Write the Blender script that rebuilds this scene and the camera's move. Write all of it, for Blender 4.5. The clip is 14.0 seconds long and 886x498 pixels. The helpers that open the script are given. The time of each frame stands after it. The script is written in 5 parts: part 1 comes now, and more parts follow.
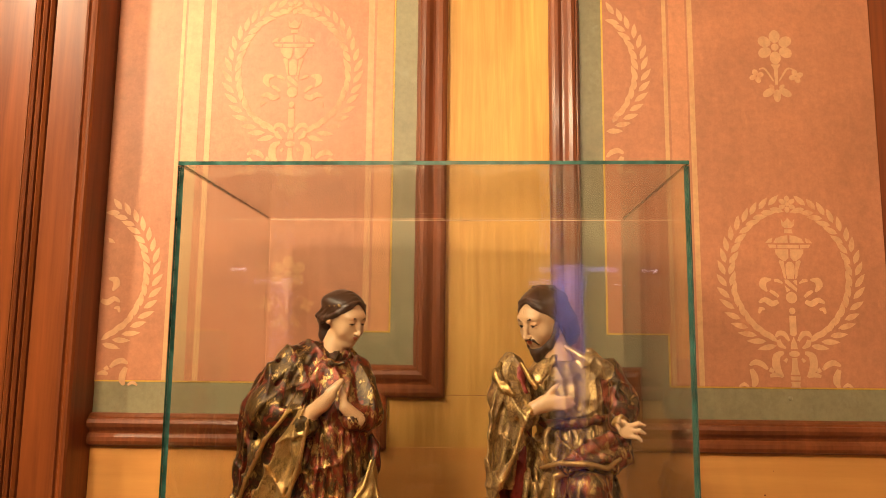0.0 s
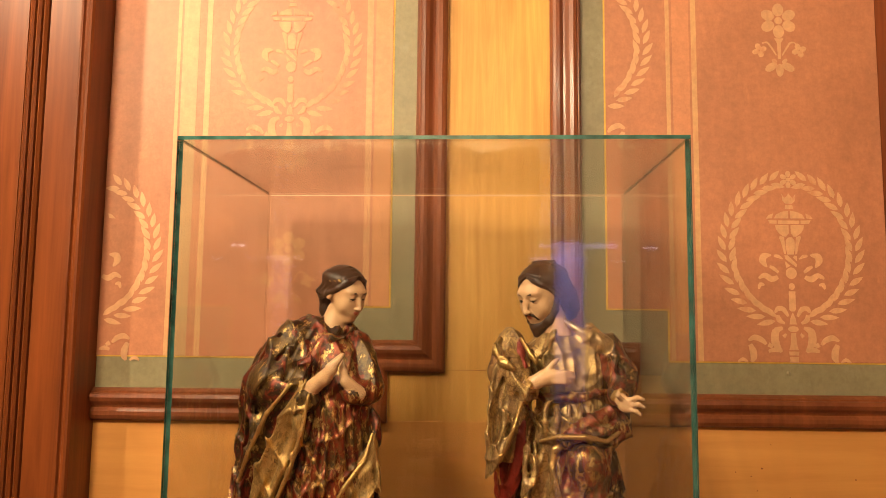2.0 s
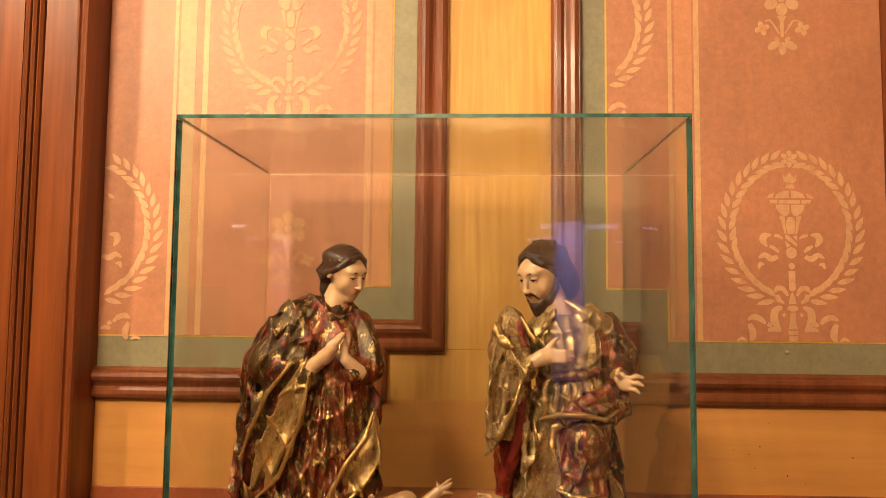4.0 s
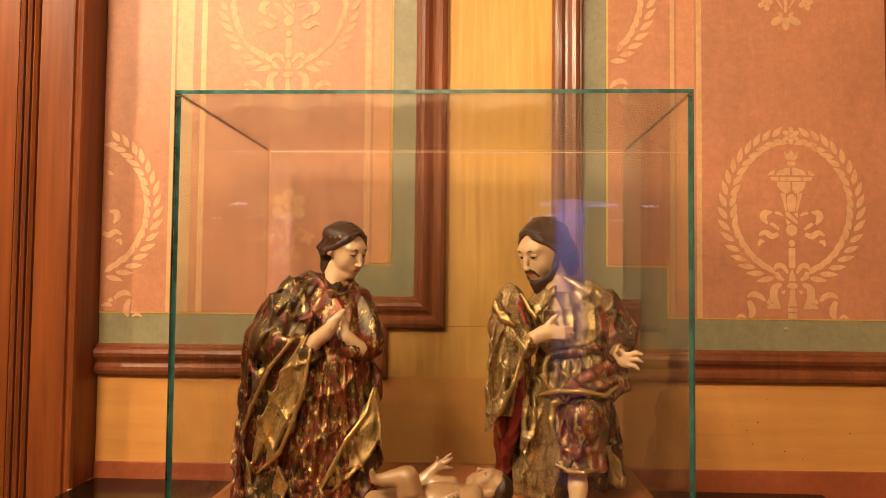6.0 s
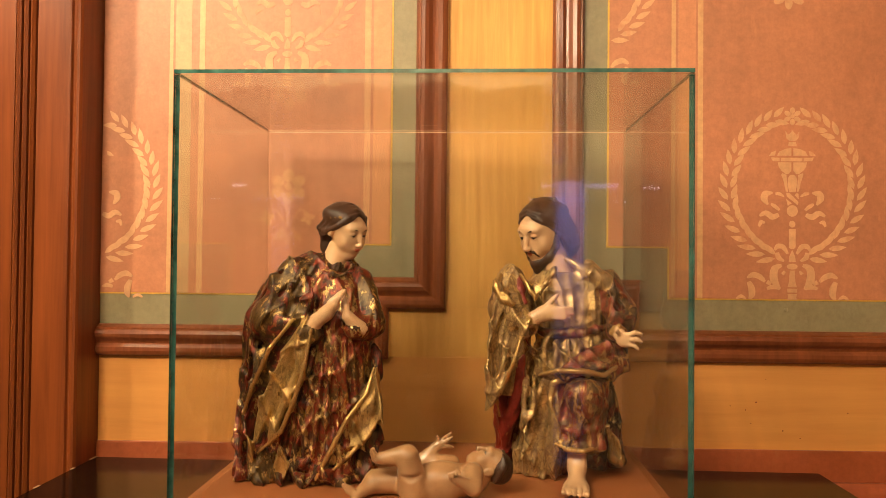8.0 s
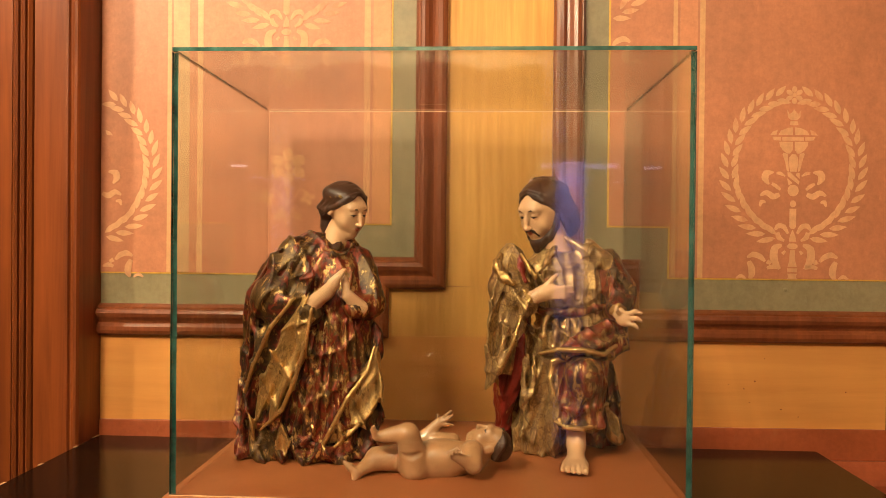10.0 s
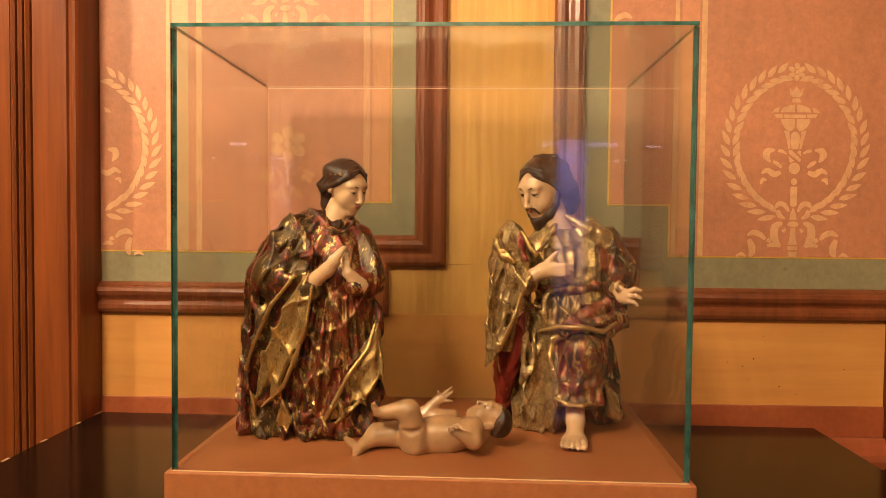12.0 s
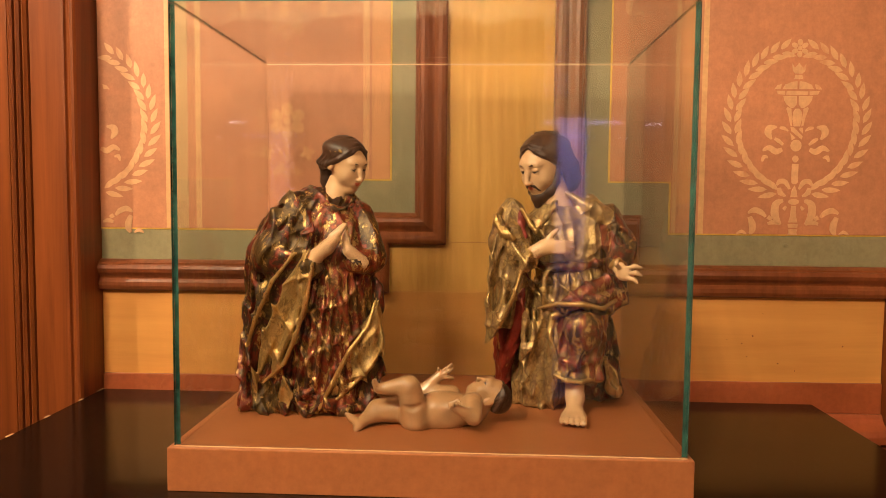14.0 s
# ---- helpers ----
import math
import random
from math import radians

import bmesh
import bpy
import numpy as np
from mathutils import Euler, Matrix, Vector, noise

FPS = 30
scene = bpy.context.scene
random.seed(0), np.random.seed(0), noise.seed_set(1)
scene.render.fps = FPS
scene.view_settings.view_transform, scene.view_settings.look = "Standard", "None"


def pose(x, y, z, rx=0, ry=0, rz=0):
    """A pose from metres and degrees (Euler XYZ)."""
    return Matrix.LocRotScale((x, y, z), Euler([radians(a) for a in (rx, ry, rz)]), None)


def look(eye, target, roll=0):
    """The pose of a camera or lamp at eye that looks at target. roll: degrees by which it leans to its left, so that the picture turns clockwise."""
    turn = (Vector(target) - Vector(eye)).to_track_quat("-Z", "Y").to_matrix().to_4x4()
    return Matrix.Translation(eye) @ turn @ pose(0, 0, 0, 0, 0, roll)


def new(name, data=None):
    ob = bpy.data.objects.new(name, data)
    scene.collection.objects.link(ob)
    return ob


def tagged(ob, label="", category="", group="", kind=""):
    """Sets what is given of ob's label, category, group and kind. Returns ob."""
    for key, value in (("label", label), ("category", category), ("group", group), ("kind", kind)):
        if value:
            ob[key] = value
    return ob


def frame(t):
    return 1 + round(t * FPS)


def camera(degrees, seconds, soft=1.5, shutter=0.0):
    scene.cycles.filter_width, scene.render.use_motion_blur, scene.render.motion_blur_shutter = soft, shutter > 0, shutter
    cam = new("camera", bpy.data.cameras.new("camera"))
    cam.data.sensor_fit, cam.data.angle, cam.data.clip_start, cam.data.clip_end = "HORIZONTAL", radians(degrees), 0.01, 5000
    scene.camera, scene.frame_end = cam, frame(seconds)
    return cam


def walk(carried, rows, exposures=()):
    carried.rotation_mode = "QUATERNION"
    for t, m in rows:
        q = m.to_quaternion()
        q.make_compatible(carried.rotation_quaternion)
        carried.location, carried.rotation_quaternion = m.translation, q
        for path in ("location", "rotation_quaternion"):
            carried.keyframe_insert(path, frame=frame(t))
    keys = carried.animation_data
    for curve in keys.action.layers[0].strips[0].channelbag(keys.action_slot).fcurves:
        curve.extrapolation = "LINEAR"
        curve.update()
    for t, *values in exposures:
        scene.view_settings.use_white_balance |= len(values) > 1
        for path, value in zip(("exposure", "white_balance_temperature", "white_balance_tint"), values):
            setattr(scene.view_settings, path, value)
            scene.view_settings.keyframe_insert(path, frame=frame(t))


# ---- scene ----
cam = camera(62.85, 14.0, soft=0.75)
# seconds, eye (x, y, z), pitch
PATH = [
    (0.0, 0.0263, -1.9438, 1.4434, 7.486),
    (0.5, 0.0263, -1.9437, 1.4426, 7.075),
    (1.0, 0.0263, -1.9436, 1.4416, 6.622),
    (1.5, 0.0263, -1.9435, 1.4406, 6.128),
    (2.0, 0.0263, -1.9434, 1.4396, 5.676),
    (2.5, 0.0263, -1.9433, 1.4389, 5.306),
    (3.0, 0.0263, -1.9432, 1.4381, 4.937),
    (5.5, 0.0263, -1.9429, 1.4338, 2.927),
    (6.0, 0.0263, -1.9429, 1.4329, 2.477),
    (6.5, 0.0263, -1.9429, 1.4319, 2.027),
    (7.0, 0.0263, -1.9428, 1.4313, 1.740),
    (7.5, 0.0263, -1.9428, 1.4307, 1.413),
    (8.0, 0.0263, -1.9428, 1.4299, 1.045),
    (10.5, 0.0263, -1.9428, 1.4259, -0.833),
    (11.0, 0.0263, -1.9428, 1.4251, -1.200),
    (11.5, 0.0263, -1.9428, 1.4243, -1.608),
    (12.0, 0.0263, -1.9429, 1.4232, -2.096),
    (12.5, 0.0263, -1.9429, 1.4225, -2.463),
    (13.0, 0.0263, -1.9429, 1.4214, -2.951),
    (13.5, 0.0263, -1.9430, 1.4207, -3.317),
    (14.0, 0.0263, -1.9430, 1.4197, -3.764),
]
YAW, ROLL = 1.01, -0.574
walk(cam, [(t, pose(x, y, z, 90 + p, 0, YAW) @ pose(0, 0, 0, 0, 0, -ROLL)) for t, x, y, z, p in PATH],
     exposures=[(0.0, 0.0), (14.0, 0.0)])

# ---- light ----
world = bpy.data.worlds.new("world")
world.use_nodes = True
world.node_tree.nodes["Background"].inputs[0].default_value = (0.30, 0.40, 0.62, 1)
world.node_tree.nodes["Background"].inputs[1].default_value = 0.6
scene.world = world


def area_lamp(name, eye, target, size, power, colour):
    data = bpy.data.lights.new(name, "AREA")
    data.shape, data.size, data.energy, data.color = "DISK", size, power, colour
    ob = new(name, data)
    ob.matrix_world = look(eye, target)
    return ob


WARM = (1.0, 0.81, 0.52)
AMBER = (1.0, 0.785, 0.50)
KEY = (-1.82, -1.18, 3.02)
AIM = (-0.35, -0.10, 0.95)
area_lamp("lamp_key", KEY, AIM, 0.11, 38, WARM)
area_lamp("lamp_fill", (-1.15, -2.4, 3.12), (0.95, 0, 1.45), 0.8, 185, AMBER)
# Added frontal fill: softens the figures' shadows and lifts the right side.
area_lamp("added_front_fill", (0.9, -3.0, 3.12), (0.45, 0, 1.1), 0.5, 42, AMBER)
# Added wash on the far plaster, so its reflection shows in the glass.
area_lamp("added_far_wash", (-0.4, -3.7, 3.12), (-0.4, -4.5, 2.9), 0.22, 150, WARM)


# ---- materials ----
def material(name):
    m = bpy.data.materials.new(name)
    m.use_nodes = True
    return m, m.node_tree.nodes, m.node_tree.links, m.node_tree.nodes["Principled BSDF"]


def ramp(nodes, links, fac, stops):
    r = nodes.new("ShaderNodeValToRGB")
    while len(r.color_ramp.elements) < len(stops):
        r.color_ramp.elements.new(0.5)
    for e, (p, c) in zip(r.color_ramp.elements, stops):
        e.position, e.color = p, (*c, 1) if len(c) == 3 else c
    links.new(fac, r.inputs[0])
    return r.outputs[0]


def noise_tex(nodes, links, scale, stretch=(1, 1, 1), detail=6, rough=0.6, distort=0.0, where="Object"):
    co = nodes.new("ShaderNodeTexCoord")
    mp = nodes.new("ShaderNodeMapping")
    mp.inputs["Scale"].default_value = stretch
    links.new(co.outputs[where], mp.inputs[0])
    n = nodes.new("ShaderNodeTexNoise")
    n.inputs["Scale"].default_value, n.inputs["Detail"].default_value = scale, detail
    n.inputs["Roughness"].default_value, n.inputs["Distortion"].default_value = rough, distort
    links.new(mp.outputs[0], n.inputs["Vector"])
    return n.outputs["Fac"]


def mix_col(nodes, links, kind, fac, a, b):
    m = nodes.new("ShaderNodeMix")
    m.data_type, m.blend_type = "RGBA", kind
    for socket, v in ((m.inputs[0], fac), (m.inputs[6], a), (m.inputs[7], b)):
        if isinstance(v, (int, float)):
            socket.default_value = v
        elif isinstance(v, tuple):
            socket.default_value = (*v, 1)
        else:
            links.new(v, socket)
    return m.outputs[2]


def bump(nodes, links, bsdf, height, strength, distance):
    b = nodes.new("ShaderNodeBump")
    b.inputs["Strength"].default_value, b.inputs["Distance"].default_value = strength, distance
    links.new(height, b.inputs["Height"])
    links.new(b.outputs[0], bsdf.inputs["Normal"])


def wood(name, dark, light, rough, scale=9.0, stretch=(1, 1, 0.06), coat=0.0, bumpy=0.15):
    m, n, l, s = material(name)
    grain = noise_tex(n, l, scale * 4, stretch, 8, 0.65, 0.4)
    broad = noise_tex(n, l, scale * 0.35, (1, 1, 0.35), 4, 0.55, 0.6)
    c = ramp(n, l, grain, [(0.3, dark), (0.7, light)])
    shade = ramp(n, l, broad, [(0.3, (0.62, 0.58, 0.55)), (0.7, (1.1, 1.08, 1.05))])
    l.new(mix_col(n, l, "MULTIPLY", 0.75, c, shade), s.inputs["Base Color"])
    l.new(ramp(n, l, broad, [(0.2, (rough * 0.8,) * 3), (0.8, (min(1, rough * 1.3),) * 3)]), s.inputs["Roughness"])
    s.inputs["Coat Weight"].default_value, s.inputs["Coat Roughness"].default_value = coat, 0.12
    bump(n, l, s, grain, bumpy, 0.002)
    return m


def paint(name, colour, rough=0.55, vary=0.25, worn=None, worn_at=0.62, bumpy=0.12, scale=3.0):
    """Aged hand-laid paint: clouds of tone, fine mottling, and patches where a second colour shows through."""
    m, n, l, s = material(name)
    big = noise_tex(n, l, scale, (1, 1, 1), 5, 0.6, 0.5)
    fine = noise_tex(n, l, 60, (1, 1, 1), 5, 0.7)
    lo, hi = tuple(c * (1 - vary) for c in colour), tuple(min(1, c * (1 + vary)) for c in colour)
    c = ramp(n, l, big, [(0.28, lo), (0.72, hi)])
    streaks = noise_tex(n, l, 26, (1, 1, 0.22), 7, 0.72, 0.6)
    c = mix_col(n, l, "MULTIPLY", 0.7, c, ramp(n, l, fine, [(0.3, (0.8, 0.78, 0.76)), (0.7, (1.12, 1.12, 1.12))]))
    c = mix_col(n, l, "MULTIPLY", 0.45, c, ramp(n, l, streaks, [(0.3, (0.84, 0.80, 0.76)), (0.7, (1.10, 1.12, 1.14))]))
    if worn:
        spots = noise_tex(n, l, 14, (1, 1, 0.6), 8, 0.72, 0.3)
        f = ramp(n, l, spots, [(worn_at - 0.08, (0, 0, 0)), (worn_at + 0.08, (1, 1, 1))])
        c = mix_col(n, l, "MIX", f, c, worn)
    l.new(c, s.inputs["Base Color"])
    l.new(ramp(n, l, big, [(0.25, (rough * 0.85,) * 3), (0.75, (min(1, rough * 1.15),) * 3)]), s.inputs["Roughness"])
    bump(n, l, s, fine, bumpy, 0.0015)
    return m


FIELD = (0.485, 0.196, 0.098)
M = {
    "field": paint("terracotta_paint", FIELD, 0.50, 0.20, (0.56, 0.23, 0.11), 0.64),
    "strip": paint("apricot_paint", (0.59, 0.262, 0.112), 0.45, 0.12),
    "line_soft": paint("pale_apricot_paint", (0.61, 0.31, 0.145), 0.5, 0.12, (0.53, 0.22, 0.10), 0.60),
    "strip_pink": paint("salmon_paint", (0.60, 0.25, 0.12), 0.45, 0.12),
    "line": paint("cream_paint", (0.62, 0.355, 0.165), 0.5, 0.12, (0.55, 0.24, 0.11), 0.62),
    "beige": paint("beige_paint", (0.51, 0.315, 0.150), 0.5, 0.12, (0.55, 0.3, 0.14), 0.66),
    "stencil": paint("cream_stencil_paint", (0.65, 0.358, 0.184), 0.5, 0.10, (0.53, 0.20, 0.09), 0.63, scale=7.0),
    # Fainter stencil tone, nearer the field colour.
    "stencil_faint": paint("faint_stencil_paint", (0.610, 0.300, 0.135), 0.5, 0.10, (0.52, 0.19, 0.085), 0.56, scale=7.0),
    "grey": paint("olive_grey_paint", (0.25, 0.215, 0.12), 0.45, 0.18, (0.30, 0.27, 0.17), 0.64),
    "yellow": paint("ochre_line_paint", (0.70, 0.42, 0.06), 0.5, 0.12),
    "red_band": paint("brick_red_paint", (0.33, 0.080, 0.028), 0.4, 0.2, (0.38, 0.12, 0.045), 0.66),
    "base": paint("red_brown_case_paint", (0.34, 0.115, 0.04), 0.35, 0.06, bumpy=0.05),
    "plaster": paint("cream_plaster", (0.74, 0.62, 0.44), 0.8, 0.08),
    "pale_edge": paint("pale_glass_edge", (0.62, 0.42, 0.24), 0.4, 0.15),
    "curtain": paint("dark_curtain_cloth", (0.09, 0.035, 0.022), 0.9, 0.25),
    "maple": wood("honey_maple", (0.57, 0.275, 0.054), (0.82, 0.460, 0.118), 0.50, 9.0, (1, 1, 0.05), 0.0, 0.1),
    "maple_flat": wood("honey_maple_crosswise", (0.63, 0.275, 0.068), (0.74, 0.350, 0.090), 0.50, 7.0, (0.06, 1, 1), 0.0, 0.1),
    "mahogany": wood("varnished_mahogany", (0.15, 0.040, 0.014), (0.28, 0.085, 0.030), 0.36, 9.0, (1, 1, 0.06), 0.12),
    "casing": wood("red_stained_pine", (0.130, 0.030, 0.007), (0.255, 0.066, 0.015), 0.36, 8.0, (1, 1, 0.04), 0.05),
    "ebony": wood("black_lacquered_wood", (0.005, 0.003, 0.002), (0.012, 0.006, 0.0035), 0.13, 6.0, (0.06, 1, 1), 0.0, 0.04),
    "floor": wood("oak_floor", (0.12, 0.06, 0.03), (0.22, 0.12, 0.06), 0.4, 8.0, (1, 0.06, 1), 0.2),
}


def glass_material():
    """Clear sheet glass: lets light straight through, slightly dulled, and mirrors more the flatter it is seen."""
    m, n, l, s = material("clear_glass")
    n.remove(s)
    clear, gloss, mix = n.new("ShaderNodeBsdfTransparent"), n.new("ShaderNodeBsdfGlossy"), n.new("ShaderNodeMixShader")
    clear.inputs["Color"].default_value = (0.984, 0.989, 0.981, 1)
    gloss.inputs["Roughness"].default_value = 0.03
    side = n.new("ShaderNodeLayerWeight")
    side.inputs["Blend"].default_value = 0.5
    power, scale = n.new("ShaderNodeMath"), n.new("ShaderNodeMath")
    power.operation, power.inputs[1].default_value = "POWER", 5.0
    scale.operation, scale.inputs[1].default_value, scale.inputs[2].default_value = "MULTIPLY_ADD", 0.9, 0.042
    l.new(side.outputs["Facing"], power.inputs[0])
    l.new(power.outputs[0], scale.inputs[0])
    l.new(scale.outputs[0], mix.inputs[0])
    l.new(clear.outputs[0], mix.inputs[1])
    l.new(gloss.outputs[0], mix.inputs[2])
    l.new(mix.outputs[0], n["Material Output"].inputs[0])
    return m


def rim_material():
    m, n, l, s = material("green_glass_edge")
    c = ramp(n, l, noise_tex(n, l, 30, (1, 1, 1), 4), [(0.35, (0.012, 0.055, 0.045)), (0.68, (0.05, 0.16, 0.13))])
    l.new(c, s.inputs["Base Color"])
    s.inputs["Roughness"].default_value = 0.12
    return m


for name in ("casing", "mahogany"):
    M[name].node_tree.nodes["Principled BSDF"].inputs["Specular IOR Level"].default_value = 0.30
M["ebony"].node_tree.nodes["Principled BSDF"].inputs["Specular IOR Level"].default_value = 0.24
M["glass"], M["rim"] = glass_material(), rim_material()


def glow(name, colour, strength):
    m, n, l, s = material(name)
    s.inputs["Emission Color"].default_value, s.inputs["Emission Strength"].default_value = (*colour, 1), strength
    s.inputs["Base Color"].default_value = (*colour, 1)
    return m


M["daylight"] = glow("hazy_daylight", (0.52, 0.48, 1.0), 0.6)


def hazy(m):
    """Daylight backdrop: upright streaks and a rise towards the top, set into its glow."""
    n, l, s = m.node_tree.nodes, m.node_tree.links, m.node_tree.nodes["Principled BSDF"]
    co, sep, up, mul = n.new("ShaderNodeTexCoord"), n.new("ShaderNodeSeparateXYZ"), n.new("ShaderNodeMapRange"), n.new("ShaderNodeMath")
    l.new(co.outputs["Object"], sep.inputs[0])
    l.new(sep.outputs["Z"], up.inputs[0])
    up.inputs[1].default_value, up.inputs[2].default_value, up.inputs[3].default_value, up.inputs[4].default_value = 0.80, 2.0, 0.12, 3.2
    streak = ramp(n, l, noise_tex(n, l, 22, (1, 1, 0.02), 3), [(0.35, (0.25, 0.25, 0.25)), (0.65, (1.3, 1.3, 1.3))])
    mul.operation = "MULTIPLY"
    l.new(streak, mul.inputs[0])
    l.new(up.outputs[0], mul.inputs[1])
    l.new(mul.outputs[0], s.inputs["Emission Strength"])


hazy(M["daylight"])
M["tube"] = glow("cool_tube_lit", (0.72, 0.72, 1.0), 5.0)
M["lamp"] = glow("lamp_diffuser_lit", (1.0, 0.78, 0.5), 6.0)


# ---- building helpers ----
def box(bm, lo, hi, bevel=0.0, slot=0):
    x0, y0, z0 = lo
    x1, y1, z1 = hi
    v = [bm.verts.new(p) for p in ((x0, y0, z0), (x1, y0, z0), (x1, y1, z0), (x0, y1, z0), (x0, y0, z1), (x1, y0, z1), (x1, y1, z1), (x0, y1, z1))]
    fs = [bm.faces.new([v[i] for i in q]) for q in ((0, 3, 2, 1), (4, 5, 6, 7), (0, 1, 5, 4), (1, 2, 6, 5), (2, 3, 7, 6), (3, 0, 4, 7))]
    for f in fs:
        f.material_index = slot
    if bevel:
        es = list({e for f in fs for e in f.edges})
        bmesh.ops.bevel(bm, geom=es, offset=bevel, segments=2, affect="EDGES", profile=0.5)
    return fs


def part(name, bm, mats, parent=None, label="", smooth=False):
    me = bpy.data.meshes.new(name)
    bm.normal_update()
    bm.to_mesh(me)
    bm.free()
    for m in mats if isinstance(mats, (list, tuple)) else [mats]:
        me.materials.append(m)
    if smooth:
        me.shade_smooth()
    ob = new(name, me)
    if parent:
        ob.parent = parent
    if label:
        tagged(ob, label)
    return ob


def solid(name, lo, hi, mat, parent=None, bevel=0.0, label=""):
    bm = bmesh.new()
    box(bm, lo, hi, bevel)
    return part(name, bm, mat, parent, label)


def prism(bm, outline, y0, y1):
    """A plate with the given outline in x and z, from depth y0 (front) to y1."""
    a = [bm.verts.new((x, y0, z)) for x, z in outline]
    b = [bm.verts.new((x, y1, z)) for x, z in outline]
    n = len(a)
    bm.faces.new(a)
    bm.faces.new(b[::-1])
    for i in range(n):
        bm.faces.new((a[i], b[i], b[(i + 1) % n], a[(i + 1) % n]))


def sweep(bm, path, profile, closed=False):
    """A moulding along a path of (x, z) with mitred corners. profile: (offset to the path's left, height out of the wall)."""
    rings = []
    for i, (x, z) in enumerate(path):
        dirs = []
        if i > 0:
            dirs.append(Vector((x - path[i - 1][0], z - path[i - 1][1])).normalized())
        if i < len(path) - 1:
            dirs.append(Vector((path[i + 1][0] - x, path[i + 1][1] - z)).normalized())
        ns = [Vector((-d.y, d.x)) for d in dirs]
        m = (ns[0] + ns[-1]).normalized()
        m /= max(0.2, m.dot(ns[0]))
        rings.append([bm.verts.new((x + m.x * o, -h, z + m.y * o)) for o, h in profile])
    k = len(profile)
    for a, b in zip(rings, rings[1:]):
        for j in range(k):
            bm.faces.new((a[j], a[(j + 1) % k], b[(j + 1) % k], b[j]))
    bm.faces.new(rings[0][::-1])
    bm.faces.new(rings[-1])
    bmesh.ops.recalc_face_normals(bm, faces=bm.faces)


# ---- the room ----
TOP = 3.2
wall = tagged(solid("wall_north", (-2.6, 0.0, 0), (2.8, 0.15, TOP), M["maple"]), "honey-coloured wooden wall with painted panels", "wall", kind="structure")
tagged(solid("floor", (-2.6, -4.7, -0.1), (2.8, 0.15, 0), M["floor"]), "dark oak floor", "floor", kind="structure")
# Unseen ceiling and side walls, coloured dark to hold down bounced light.
tagged(solid("ceiling", (-2.6, -4.7, TOP), (2.8, 0.15, TOP + 0.1), M["mahogany"]), "unseen ceiling, dark to limit bounced light", "ceiling", kind="structure")
tagged(solid("wall_west", (-2.75, -4.7, 0), (-2.6, 0.15, TOP), M["red_band"]), "unseen side wall, dark red to limit bounced light", "wall", kind="structure")
tagged(solid("wall_east", (2.8, -4.7, 0), (2.95, 0.15, TOP), M["red_band"]), "unseen side wall, dark red to limit bounced light", "wall", kind="structure")

# dado: crosswise boards below the painted panels, red band and skirting
DADO = 0.944
solid("dado_board", (-0.93, -0.004, DADO), (1.17, 0.0, 1.176), M["maple_flat"], wall)
solid("seam_strip", (0.004, -0.0012, 1.310), (0.278, 0.0, 1.3110), M["mahogany"], wall)
solid("red_band", (-0.93, -0.012, 0.862), (1.17, 0.0, DADO), M["red_band"], wall, 0.002)
bm = bmesh.new()
sweep(bm, [(-0.93, 0.79), (1.17, 0.79)], [(0, 0), (0, 0.05), (0.02, 0.055), (0.035, 0.05), (0.05, 0.03), (0.06, 0.022), (0.072, 0.018), (0.072, 0)])
part("ledge_moulding", bm, M["red_band"], wall)
solid("lower_board", (-0.93, -0.02, 0.12), (1.17, 0.0, 0.79), M["maple_flat"], wall)
solid("baseboard", (-0.93, -0.03, 0.0), (1.17, 0.0, 0.12), M["mahogany"], wall, 0.004)

# painted panels, each with a notched lower corner, mirrored about the stile between them
MID = 0.1405
MOULD = [(0, 0), (0, 0.016), (0.006, 0.024), (0.014, 0.0275), (0.024, 0.027), (0.031, 0.022), (0.034, 0.019), (0.040, 0.021), (0.050, 0.030), (0.060, 0.034),
         (0.069, 0.031), (0.072, 0.026), (0.076, 0.026), (0.080, 0.019), (0.084, 0.010), (0.085, 0)]


def half_panel(side):
    """side -1: the panel reaching to the left casing; +1: to the right casing."""
    end = 1.0705 if side < 0 else 1.0295

    def fx(d):
        return MID + side * d

    def poly(d0, zs, dn, zb):
        # from the top of the upright down, round the notch, and out to the casing
        return [(fx(d0), TOP), (fx(d0), zs), (fx(dn), zs), (fx(dn), zb), (fx(end), zb)]

    def plate(name, pts, mat, y0):
        bm = bmesh.new()
        prism(bm, pts + [(fx(end), TOP)], y0, 0.0)
        bmesh.ops.recalc_face_normals(bm, faces=bm.faces)
        part(name, bm, mat, wall)

    plate("painted_border", poly(0.20, 1.36, 0.37, 1.22), M["grey"], -0.004)
    plate("ochre_line", poly(0.287, 1.473, 0.449, 1.337), M["yellow"], -0.0055)
    plate("painted_field", poly(0.2915, 1.477, 0.4535, 1.341), M["field"], -0.007)
    bm = bmesh.new()
    path = poly(0.1405, 1.304, 0.292, 1.172)
    prof = MOULD if side < 0 else [(-o, h) for o, h in MOULD]
    sweep(bm, path, [(-o, h) for o, h in prof])
    part("panel_moulding", bm, M["mahogany"], wall, smooth=False)


for side in (-1, 1):
    half_panel(side)


def stripe(name, x0, x1, mat, z0=1.341, y=-0.0077):
    solid(name, (x0, y, z0), (x1, -0.006, TOP), M[mat], wall)


stripe("painted_stripe", -0.223, -0.206, "line_soft", 1.477)
stripe("painted_stripe", -0.199, -0.152, "strip", 1.477)
stripe("painted_stripe", -0.751, -0.741, "line")
stripe("painted_stripe", -0.735, -0.691, "beige")
